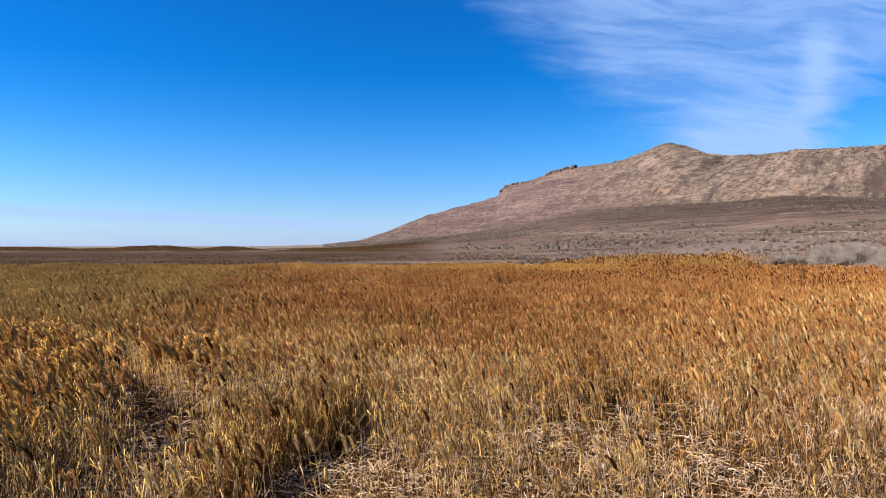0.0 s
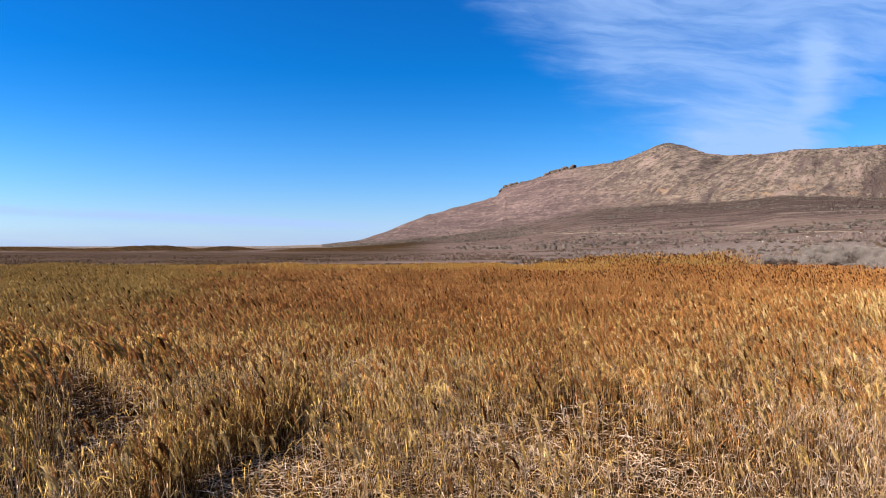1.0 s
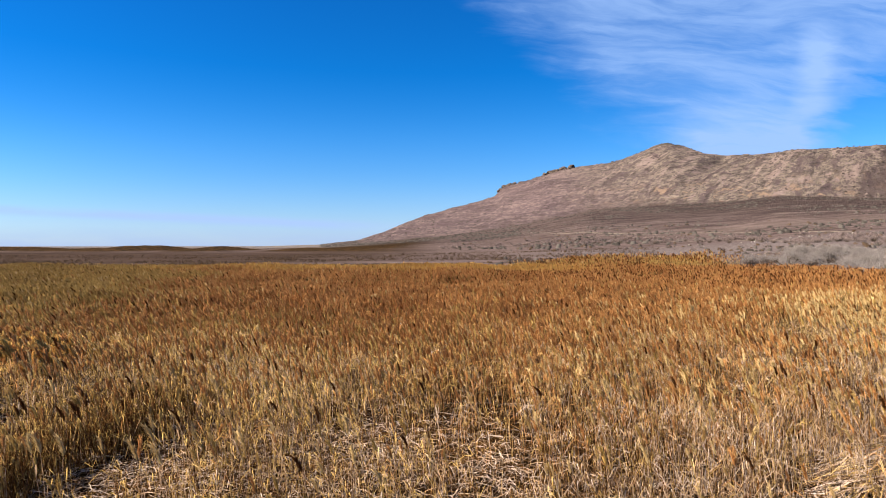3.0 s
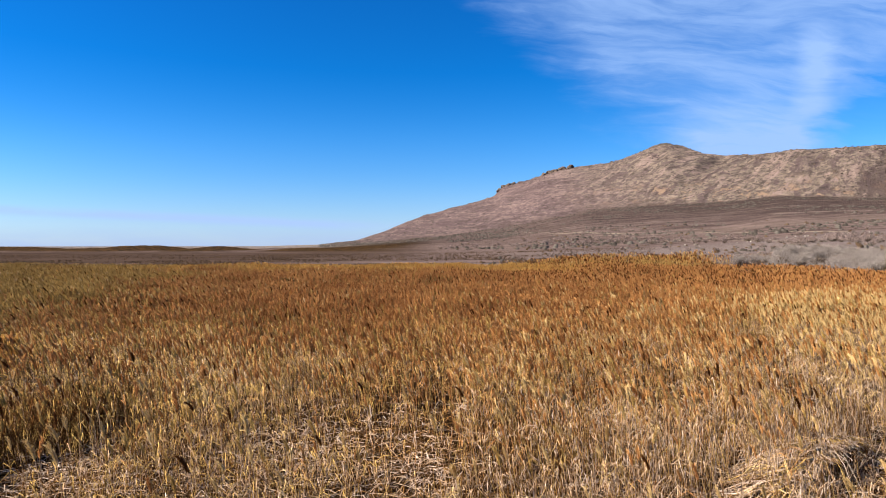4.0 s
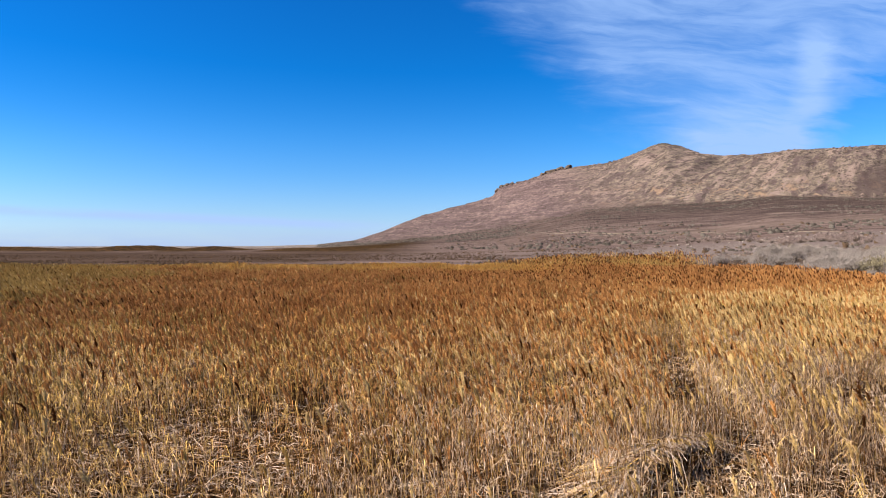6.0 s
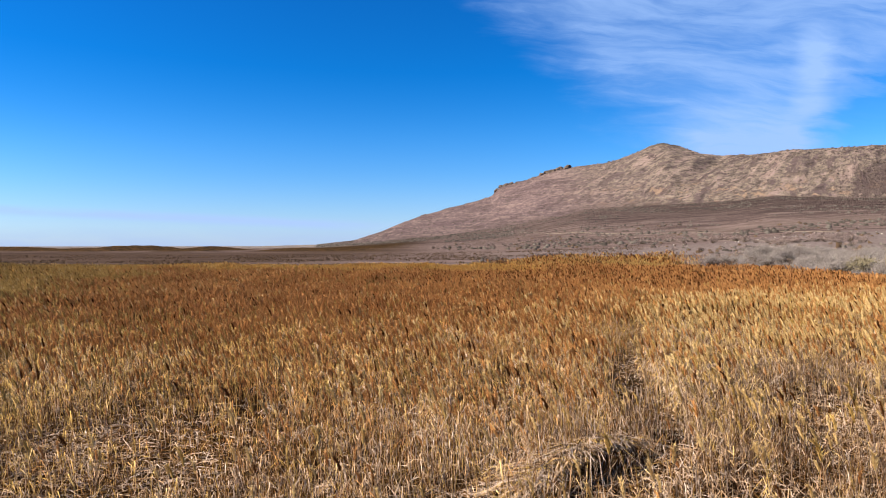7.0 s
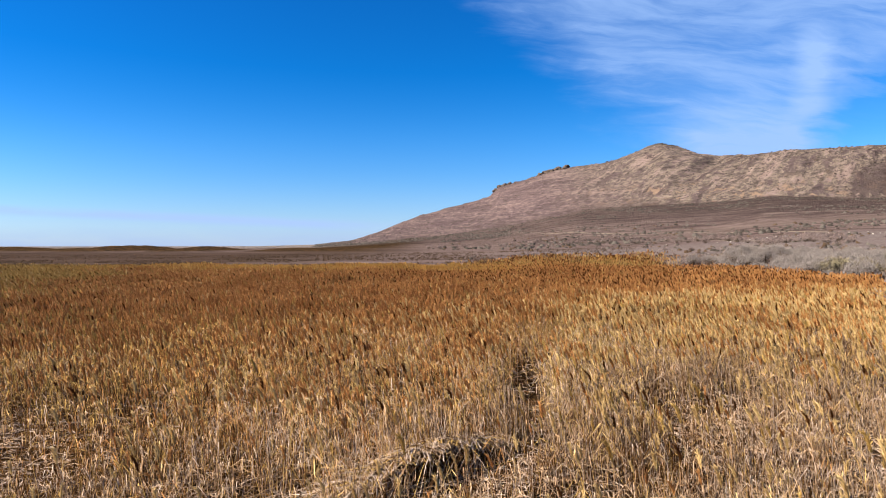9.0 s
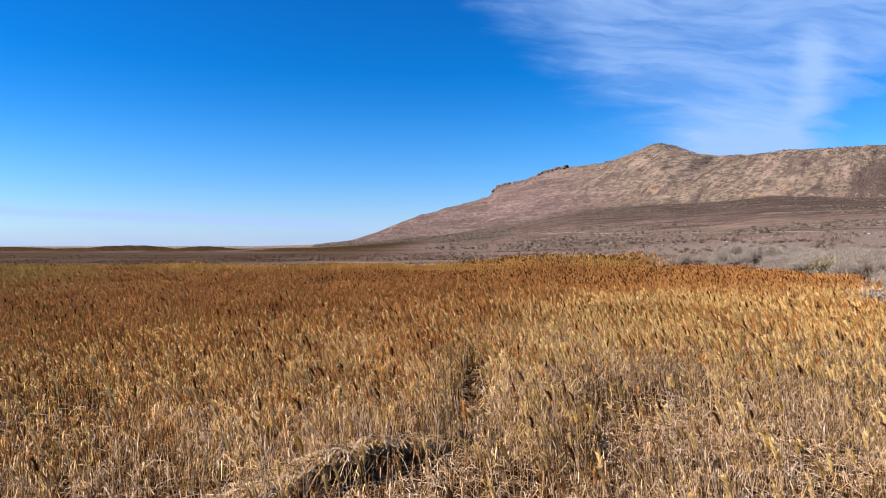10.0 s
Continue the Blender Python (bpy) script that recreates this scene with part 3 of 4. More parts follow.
def stand_mix(x, y):
    """Shares of gold, rust, olive and dark plumes at a place."""
    wob = (fbm(x * 0.09, y * 0.09, 4) - 0.5) * 2
    gold_line = 8.0 + (y - 11) * 0.30 + wob * 9
    gold = step(x - gold_line, -7, 8) * (1 - step(y + wob * 9, 30, 44))
    olive = step(-8 - (y - 27) * 0.30 + wob * 9 - x, -5, 6) * step(y, 14, 26)
    amber = step(y + wob * 6, 60, 68) * step(x, -34, -22) * (1 - step(x, 14, 24))
    rust = step(y + wob * 6, 9, 15) * (1 - 0.85 * gold) * (1 - olive) * (1 - 0.75 * amber) + 0.03
    band = step(y + wob * 8, np.interp(x, [4, 20], [42, 38]), np.interp(x, [4, 20], [52, 48])) * step(x, 2, 14) * (1 - amber)
    base = (0.10 + 0.9 * gold + 0.1 * amber) * (1 - 0.85 * band) + 0.4 * step(x, 30, 38) * (1 - band)
    brown = 0.5 * (1 - step(y, 18, 30)) * (1 - gold)
    # A few dark plumes everywhere as coloured-in shade, many in the dark rust band.
    dark = 0.06 + 0.04 * step(-x, 3, 10) * (1 - step(y, 14, 20)) + 0.65 * band
    rust = rust + band + 0.5 * step(fbm(x * 0.45 + 30, y * 0.3, 3), 0.58, 0.68) * (1 - step(y, 26, 40))
    rust = rust + 0.7 * rust_zone(x, y)
    shares = np.stack([base * (1 - 0.5 * np.clip(rust, 0, 1)), rust * 2.0 + 0.45 * brown, olive * 1.5 + brown + 0.12 + 2.2 * amber, dark * (base + rust + olive)], -1)
    return shares / shares.sum(-1, keepdims=True)


def pick(shares):
    c = np.cumsum(shares, -1)
    return (RNG.random(len(c))[:, None] > c).sum(-1).clip(0, 3) + 1


def scatter(y0, y1, per_m2, spread=0.80):
    """Random places over the part of the marsh between two distances."""
    w = 14.0 + 2 * spread * y1 + 4
    n = int(w * (y1 - y0) * per_m2)
    x = RNG.uniform(-spread * y1 - 2, 14 + spread * y1 + 2, n)
    y = RNG.uniform(y0, y1, n)
    ok = (x > -spread * y - 2) & (x < 14 + spread * y + 2) & in_bed(x, y)
    return x[ok], y[ok]


def stalk_points(x, y, h, lean, rings):
    z0 = ground_height(x, y) - 0.03
    t = np.linspace(0, 1, rings)[None, :, None]
    base = np.stack([x, y, z0], -1)[:, None]
    return base + np.stack([lean[:, 0], lean[:, 1], h], -1)[:, None] * t + \
        np.stack([lean[:, 0], lean[:, 1], 0 * h], -1)[:, None] * (t ** 2) * 0.8


def plumes(batch, tip, length, radius, slot, detail):
    """Nodding seed plumes on stalk tips. detail 2: rings and hanging wisps, 1: fewer, 0: plain spindle."""
    n = len(tip)
    ang = RNG.normal(0, 0.55, n)
    droop = RNG.uniform(0.1, 0.75, n)
    side = np.stack([WIND[0] * np.cos(ang) - WIND[1] * np.sin(ang), WIND[0] * np.sin(ang) + WIND[1] * np.cos(ang), 0 * ang], -1)
    up = np.array([[0, 0, 1.0]])
    rings = (3, 4, 5, 6)[detail]
    ts = np.linspace(0, 1, rings)
    prof = np.interp(ts, [0, 0.2, 0.45, 0.75, 1.0], [0.3, 0.9, 1.0, 0.62, 0.06])
    pts = tip[:, None] + length[:, None, None] * (up[:, None] * (ts - 0.30 * ts ** 2 * droop[:, None])[..., None]
                                                  + side[:, None] * ((0.16 + 0.24 * step(-tip[:, :1], 2, 7)) * ts + 0.36 * ts ** 2 * droop[:, None])[..., None])
    rad = radius[:, None] * prof[None] * RNG.uniform(0.8, 1.2, (n, rings)) * (1.0, 0.8, 0.66, 0.58)[detail]
    axis = unit(pts[:, -1] - pts[:, 0])
    first = unit(np.cross(axis, RNG.normal(0, 1, (n, 3))))
    second = np.cross(axis, first)
    for k in range(3):                          # feathery vanes round the rachis
        turn = first * math.cos(k * 1.05) + second * math.sin(k * 1.05)
        ribbons(batch, pts, turn[:, None] * rad[:, :, None], slot)
    for k in range((2, 8, 22, 64)[detail]):
        f = RNG.uniform(0, rings - 1.3, n)
        i = f.astype(int)
        rows = np.arange(n)
        root = pts[rows, i] + (pts[rows, i + 1] - pts[rows, i]) * (f - i)[:, None]
        a = RNG.uniform(0, 2 * np.pi, n)
        along = unit(pts[rows, i + 1] - pts[rows, i])
        round_ = np.stack([np.cos(a), np.sin(a), 0.3 * np.sin(3 * a) - 0.1], -1)
        root = root + round_ * (rad[rows, i] * 0.55)[:, None]
        out = along + side * 0.2 + round_ * RNG.uniform(0.25, 0.8, n)[:, None]
        out = unit(out) * (length * RNG.uniform(0.16, 0.34, n))[:, None]
        cross = unit(np.cross(out, RNG.normal(0, 1, (n, 3)))) * (radius * (0.33, 0.40, 0.32, 0.20)[detail])[:, None]
        v = np.stack([root - cross, root + cross, root + out], 1)
        batch.add(v, [(0, 1, 2)], slot)


def leaves(batch, pts, count, size, slot):
    n, rings, _ = pts.shape
    for k in range(count):
        f = RNG.uniform(0.35, 0.85, n) * (rings - 1)
        i = np.clip(f.astype(int), 0, rings - 2)
        root = pts[np.arange(n), i] + (pts[np.arange(n), i + 1] - pts[np.arange(n), i]) * (f - i)[:, None]
        a = RNG.uniform(0, 2 * np.pi, n)
        out = np.stack([np.cos(a) - 0.5, np.sin(a), 0 * a], -1) * (size * RNG.uniform(0.4, 1.1, n))[:, None]
        rise = RNG.uniform(0.0, 0.25, n)
        p = np.stack([root, root + out * 0.5 + np.stack([0 * a, 0 * a, rise], -1),
                      root + out + np.stack([0 * a, 0 * a, rise * 0.4 - 0.1], -1)], 1)
        w = np.cross(unit(out), np.array([[0, 0, 1.0]]))
        wide = 0.0035
        side = np.stack([w, w * 1.3, w * 0.2], 1) * wide + np.array([0, 0, 0.8 * wide])
        ribbons(batch, p, side, slot)


def bed_height(x, y):
    h = 1.45 + (fbm(x * 0.16, y * 0.16, 3) - 0.5) * 0.9 + (fbm(x * 0.9, y * 0.9, 2) - 0.5) * 0.35
    return h - 0.16 * (1 - step(y, 11, 20)) * step(x, -6, -2) - 0.34 * low_ground(x, y) + 0.2 * step(-x, 5, 7) * (1 - step(y, 14, 19))


def reed_belt(name, y0, y1, plume_rate, bare_rate, detail, label):
    """A belt of standing reeds: plumed stalks, bare stalks and leaves."""
    b = Batch()
    x, y = scatter(y0, y1, plume_rate)
    keep = RNG.random(len(x)) < plume_cover(x, y)
    x, y = x[keep], y[keep]
    h = bed_height(x, y) * RNG.uniform(0.82, 1.12, len(x))
    lean = np.stack([RNG.normal(-0.08, 0.07, len(x)), RNG.normal(0, 0.07, len(x))], -1) * h[:, None]
    rings = 3 if detail >= 2 else 2
    pts = stalk_points(x, y, h, lean, rings)
    thick = (0.0065, 0.0048, 0.004, 0.0038)[detail]
    if detail < 2:
        ribbons(b, pts, np.full(pts.shape, thick) * np.array([1.0, 0.3, 0.0]), stalk_slot(x, y))
    else:
        sweep(b, pts, np.full(pts.shape[:2], thick) * np.linspace(1.1, 0.7, rings)[None], 3, stalk_slot(x, y))
    slot = np.where(RNG.random(len(x)) < amber_share(x, y), 7, pick(stand_mix(x, y)))
    size = RNG.uniform(0.75, 1.2, len(x)) * (1 + 0.7 * step(-x, 4.5, 7) * (1 - step(y, 15, 20)))
    plumes(b, pts[:, -1], (0.27, 0.25, 0.235, 0.23)[detail] * size, (0.046, 0.042, 0.035, 0.030)[detail] * size * (1 + 0.45 * step(-x, 4, 6.5) * (1 - step(y, 15, 20))), slot, detail)
    tone = np.where(RNG.random(len(x)) < 0.85, slot, 3)
    leaves(b, pts, (0, 2, 3, 5)[detail], 0.25, tone if detail < 2 else np.where(RNG.random(len(x)) < 0.3, slot, np.where(RNG.random(len(x)) < 0.6 * dead_shade(x, y), 6, np.where(RNG.random(len(x)) < 0.15 + 0.6 * step(x, 0, 9.5), np.where(RNG.random(len(x)) < 0.5, 0, 5), np.where(RNG.random(len(x)) < 0.75, 3, 1)))))
    x, y = scatter(y0, y1, bare_rate)
    keep = RNG.random(len(x)) > 0.85 * openness(x, y)
    x, y = x[keep], y[keep]
    h = bed_height(x, y) * RNG.uniform(0.35, 0.95, len(x))
    broken = RNG.random(len(x)) < 0.16
    tilt = np.where(broken, RNG.uniform(0.5, 1.6, len(x)), RNG.uniform(0, 0.16, len(x)))
    a = RNG.uniform(0, 2 * np.pi, len(x))
    h = np.where(broken, h * 0.6, h)
    lean = np.stack([np.cos(a) * tilt - 0.04, np.sin(a) * tilt], -1) * h[:, None]
    pts = stalk_points(x, y, h, lean, 2)
    sweep(b, pts, np.full(pts.shape[:2], thick) * np.array([[1.1, 0.6]]), 3, stalk_slot(x, y))
    if detail:
        leaves(b, pts, (0, 1, 1, 2)[detail], 0.2, np.where(RNG.random(len(x)) < 0.2 + dead_shade(x, y), 6, np.where(RNG.random(len(x)) < step(x, -2, 9), np.where(RNG.random(len(x)) < 0.5, 0, 5), 3)))
    tagged(new(name, b.mesh(name, REED_MATS, smooth=True)), label, "reeds", kind="stuff")


def dead_shade(x, y):
    """Share of dark dead stalks and leaves: more in the west, in patches, and as coloured-in shade."""
    # Shade along the stand edge and in hollows, put into the stalk colour.
    gap_shade = 1.2 * np.exp(-((wall_offset(x, y) + 0.3) / 0.35) ** 2) * (1 - step(y, 13, 16.5)) + sum(np.exp(-((x - cx) ** 2 + (y - cy) ** 2) / r ** 2) for cx, cy, r in ((-3.3, 12.4, 1.4), (17.0, 11.6, 1.0), (12.8, 10.4, 1.2), (5.5, 21.0, 1.6), (8.6, 19.0, 1.4)))
    return np.clip(0.6 * gap_shade + 0.12 * step(x, -4, -2) * (1 - step(x, 6, 9)) + 0.10 + 0.34 * step(-x, 1, 7) + 0.9 * (fbm(x * 0.25 + 9, y * 0.25, 3) - 0.5), 0.08, 0.75) * (1 - 0.5 * step(y, 13, 18))


def stalk_slot(x, y):
    """Stalk tone: dead and shade-dark, brown or bleached; browner in the west and in the deep bed."""
    brown = 0.18 + 0.2 * step(-x, -16, -6) + 0.62 * rust_zone(x, y) + 0.3 * step(y, 18, 28) + 0.3 * step(y, 20, 30) * (1 - step(x - 0.5 * y, 2, 14)) + 0.4 * step(y, 40, 48)
    r = RNG.random(len(x))
    pale = np.where(RNG.random(len(x)) < 0.72 + 0.28 * step(y, 14, 20), 0, 5)
    return np.where(RNG.random(len(x)) < dead_shade(x, y), 6, np.where(r < brown, np.where(RNG.random(len(x)) < 0.6 * rust_zone(x, y), 2, 3), pale))


def plume_cover(x, y):
    """How much of the full plume rate stands at a place: thin in the foreground, full farther out."""
    thin = 0.17 + 0.83 * step(y + (fbm(x * 0.2, y * 0.2, 3) - 0.5) * 10, 10.5, 17)
    west = step(-x, 4.5, 7.5) * (1 - step(y, 17, 22))
    thin = thin * (1 - 0.65 * step(fbm(x * 0.33 + 2, y * 0.2 + 7, 3), 0.57, 0.66) * (1 - step(y, 34, 46)))
    return np.clip(np.maximum(thin, west * 0.9) * (1 - 0.35 * low_ground(x, y)) * (1 - openness(x, y)), 0, 1)


reed_belt("reed_bed", 5.5, 14.0, 24, 54, 3, "sparse dry straw reeds with nodding plumes over flattened litter")
reed_belt("reed_bed", 14.0, 24.0, 36, 20, 2, "tan dry reeds with golden plumes leaning one way")
reed_belt("reed_bed", 24.0, 44.0, 40, 8, 1, "dense rust and golden plumed reeds in the marsh")
reed_belt("reed_bed", 44.0, 84.0, 18, 1, 0, "far rust-brown reed stand with a golden fringe")


def stand_edge():
    """The thick brown edge of the western stand; dark stalks and hanging leaves colour in its shade."""
    b = Batch()
    n = 9000
    x, y = RNG.uniform(-4.6, 0.2, n), RNG.uniform(9.0, 17.5, n)
    off = wall_offset(x, y)
    keep = (off < 0.05) & (RNG.random(n) < np.interp(off, [-1.5, -0.6, 0.0], [0.15, 0.9, 1.0])) & (openness(x, y) < 0.75) & (RNG.random(n) < 1 - step(y, 12.5, 16.0))
    x, y = x[keep], y[keep]
    n = len(x)
    h = (bed_height(x, y) - 0.12) * RNG.uniform(0.5, 1.0, n)
    pts = stalk_points(x, y, h, np.stack([RNG.normal(-0.04, 0.1, n), RNG.normal(0, 0.1, n)], -1) * h[:, None], 2)
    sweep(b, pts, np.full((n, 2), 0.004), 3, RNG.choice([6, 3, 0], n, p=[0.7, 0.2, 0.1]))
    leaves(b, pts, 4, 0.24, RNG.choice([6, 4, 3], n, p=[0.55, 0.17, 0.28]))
    top = RNG.random(n) < 0.12
    plumes(b, pts[top, -1], RNG.uniform(0.2, 0.3, top.sum()), RNG.uniform(0.03, 0.045, top.sum()), RNG.choice([3, 2, 1, 4], top.sum(), p=[0.5, 0.2, 0.15, 0.15]), 3)
    tagged(new("reed_bed", b.mesh("reed_bed", REED_MATS)), "thick brown edge of a reed stand, shade coloured into its hanging leaves", "reeds", kind="stuff")


stand_edge()


def bed_behind():
    """The same bed goes on under and behind the path."""
    b = Batch()
    n = 17000
    x, y = RNG.uniform(-26, 40, n), RNG.uniform(-26, 5.7, n)
    h = bed_height(x, y) * RNG.uniform(0.6, 1.1, n)
    pts = stalk_points(x, y, h, RNG.normal(-0.05, 0.08, (n, 2)) * h[:, None], 2)
    sweep(b, pts, np.full((n, 2), 0.006), 3, np.where(RNG.random(n) < 0.3, 6, 0))
    top = RNG.random(n) < 0.6
    plumes(b, pts[top, -1], RNG.uniform(0.2, 0.32, top.sum()), RNG.uniform(0.03, 0.05, top.sum()), pick(stand_mix(x[top], y[top])), 0)
    leaves(b, pts, 2, 0.3, np.where(RNG.random(n) < 0.4, 6, 0))
    n = 30000                                   # broken stalks lying between them
    x, y, a = RNG.uniform(-26, 40, n), RNG.uniform(-20, 5.7, n), RNG.uniform(0, 2 * np.pi, n)
    c = np.stack([x, y, ground_height(x, y) + RNG.uniform(0.01, 0.1, n)], -1)
    d = np.stack([np.cos(a), np.sin(a), RNG.normal(0, 0.15, n)], -1) * RNG.uniform(0.08, 0.25, (n, 1))
    w = np.cross(unit(d), np.array([[0, 0, 1.0]])) * RNG.uniform(0.004, 0.009, (n, 1))
    ribbons(b, np.stack([c - d, c + d], 1), np.stack([w, w * 0.5], 1), RNG.choice([5, 0, 6], n, p=[0.5, 0.2, 0.3]))
    tagged(new("reed_bed", b.mesh("reed_bed", REED_MATS)), "dry straw reeds with tan plumes standing on mud", "reeds", kind="stuff")


bed_behind()


def litter(y0, y1, rate):
    """Broken stalks and leaf strips lying criss-cross on the mud."""
    b = Batch()
    x, y = scatter(y0, y1, rate)
    keep = RNG.random(len(x)) < (0.28 + 0.37 * np.maximum(step(x, 1, 8), low_ground(x, y))) * (1 - 0.4 * rust_zone(x, y)) + 0.65 * openness(x, y)
    x, y = x[keep], y[keep]
    n = len(x)
    a, ln = RNG.uniform(0, 2 * np.pi, n), RNG.uniform(0.12, 0.5, n)
    z = ground_height(x, y) + np.abs(RNG.normal(0.02, 0.06, n)) + 0.01
    d = np.stack([np.cos(a), np.sin(a), RNG.normal(0, 0.16, n)], -1) * ln[:, None] * 0.5
    c = np.stack([x, y, z], -1)
    bow = np.stack([0 * a, 0 * a, RNG.uniform(0, 0.05, n)], -1)
    p = np.stack([c - d, c + bow, c + d], 1)
    w = np.cross(unit(d), np.array([[0, 0, 1.0]])) * RNG.uniform(0.004, 0.009, n)[:, None] + np.array([[0, 0, 0.003]])
    ribbons(b, p, np.stack([w, w, w * 0.5], 1), np.where(RNG.random(n) < 0.3 + 0.35 * rust_zone(x, y), 6, np.where(RNG.random(n) < 0.7, 5, 0)))
    tagged(new("reed_litter", b.mesh("reed_litter", REED_MATS)), "pale broken reed stalks lying flat on the mud", "litter", kind="stuff")


litter(5.5, 14.0, 210)
litter(14.0, 27.0, 80)


def thatch_mound(foot, end, fall, high, count, seed):
    """A ridge of matted stalks, draped down its back, open in front with the shade coloured in."""
    rng = np.random.default_rng(seed)
    b = Batch()
    f, e = np.array(foot), np.array(end)
    t = rng.random(count)
    x, y = (f[0] + (e[0] - f[0]) * t + rng.normal(0, 0.1, count), f[1] + (e[1] - f[1]) * t + rng.normal(0, 0.1, count))
    z = ground_height(x, y)
    top = np.stack([x, y, z + high * (0.55 + 0.45 * np.sin(t * np.pi)) * rng.uniform(0.75, 1.1, count)], -1)
    run = rng.uniform(0.5, 1.4, count)
    a = np.arctan2(fall[1], fall[0]) + rng.normal(0, 0.9, count)
    way = np.stack([np.cos(a), np.sin(a), 0 * a], -1)
    up = np.array([[0, 0, 1.0]])
    drop = (top[:, 2] - z)[:, None]
    p = np.stack([top - way * 0.3 * rng.random((count, 1)) - up * 0.12 * rng.random((count, 1)), top,
                  top + way * run[:, None] * 0.55 - up * drop * 0.3, top + way * run[:, None] - up * drop * 0.95], 1)
    w = np.cross(way, up) * rng.uniform(0.004, 0.011, (count, 1))
    ribbons(b, p, np.stack([w, w, w, w * 0.4], 1), rng.choice([0, 5, 6, 3], count, p=[0.25, 0.4, 0.2, 0.15]))
    # Dark upright strips that stand in for the shade of the hollow.
    n = count // 3
    t = rng.random(n)
    x, y = f[0] + (e[0] - f[0]) * t + rng.normal(0, 0.05, n) - fall[0] * 0.12, f[1] + (e[1] - f[1]) * t - fall[1] * 0.12
    h = high * (0.5 + 0.42 * np.sin(t * np.pi)) * rng.uniform(0.6, 1.0, n)
    p = stalk_points(x, y, h, rng.normal(0, 0.1, (n, 2)), 2)
    a = rng.uniform(-0.8, 0.8, n)
    w = np.stack([np.cos(a), np.sin(a), 0 * a], -1) * rng.uniform(0.006, 0.014, (n, 1))
    ribbons(b, p, np.stack([w, w * 0.5], 1), 6)
    n = count // 20
    t = rng.random(n)
    x, y = f[0] + (e[0] - f[0]) * t - fall[0] * rng.uniform(0.1, 0.5, n), f[1] + (e[1] - f[1]) * t - fall[1] * rng.uniform(0.1, 0.5, n)
    h = rng.uniform(0.3, 0.8, n) * high * 1.2
    sweep(b, stalk_points(x, y, h, rng.normal(0, 0.08, (n, 2)), 2), np.full((n, 2), 0.004), 3, 5)
    tagged(new("thatch_mound", b.mesh("thatch_mound", REED_MATS)), "matted mound of collapsed straw stalks, dark strips for its hollow's shade", "straw mound", "collapsed reed mounds")


thatch_mound((11.1, 9.7), (13.7, 12.0), (-0.7, 0.7), 0.60, 2000, 1)
thatch_mound((-1.4, 18.6), (0.6, 20.4), (-0.8, 0.6), 0.45, 1000, 4)


def stalk_clump(cx, cy, rx, ry, count, seed, label):
    """A dense clump of upright bare stalks, dark between them."""
    rng = np.random.default_rng(seed)
    b = Batch()
    a, r = rng.uniform(0, 2 * np.pi, count), np.sqrt(rng.random(count))
    x, y = cx + np.cos(a) * r * rx, cy + np.sin(a) * r * ry
    h = 1.25 * rng.uniform(0.6, 1.1, count) * (1 - 0.25 * r)
    pts = stalk_points(x, y, h, rng.normal(0, 0.06, (count, 2)) + np.array([[-0.03, 0]]), 3)
    sweep(b, pts, np.full((count, 3), 0.0045), 3, rng.choice([0, 5, 6, 3], count, p=[0.45, 0.25, 0.18, 0.12]))
    leaves(b, pts, 1, 0.22, rng.choice([0, 5, 6], count, p=[0.4, 0.3, 0.3]))
    tops = rng.random(count) < 0.06
    plumes(b, pts[tops, -1], rng.uniform(0.2, 0.28, tops.sum()), rng.uniform(0.03, 0.04, tops.sum()), rng.choice([1, 3], tops.sum()), 3)
    tagged(new("stalk_clump", b.mesh("stalk_clump", REED_MATS)), label, "reeds", "upright stalk clumps")


stalk_clump(16.0, 11.8, 0.75, 0.9, 420, 31, "dense clump of upright bare straw stalks in the litter")
stalk_clump(12.2, 11.6, 0.9, 0.7, 260, 33, "pale upright stalks over a dark hollow in the reeds")
stalk_clump(13.9, 12.6, 0.5, 0.6, 160, 32, "thin clump of upright bare stalks beside a straw mound")


# ------------------------------------------------------------ single reeds standing free in the foreground
def single_reed(seed, tall, slot):
    """One reed as a thing: stalk, plume and leaves."""
    top = new("reed")
    lean = np.array([[-0.07 * tall, 0.02 * tall]])
    t = np.linspace(0, 1, 5)[None, :, None]
    pts = np.array([[[0, 0, -0.03]]]) + np.array([[[lean[0, 0], lean[0, 1], tall]]]) * t + np.array([[[lean[0, 0], lean[0, 1], 0]]]) * t ** 2
    b = Batch()
    sweep(b, pts, np.linspace(0.0048, 0.0025, 5)[None], 5, 0)
    new("stalk", b.mesh("stalk", [M_STRAW])).parent = top
    b = Batch()
    size = 1.0 + 0.08 * (seed % 4)
    plumes(b, pts[:, -1], np.array([0.28 * size]), np.array([0.036 * size]), 0, 3)
    new("plume", b.mesh("plume", [REED_MATS[slot]])).parent = top
    for k in range(2 + seed % 2):
        b = Batch()
        leaves(b, pts, 1, 0.24, 0)
        new("leaf", b.mesh("leaf", [M_STRAW if (seed + k) % 3 else M_DEAD_SHADE])).parent = top
    return top


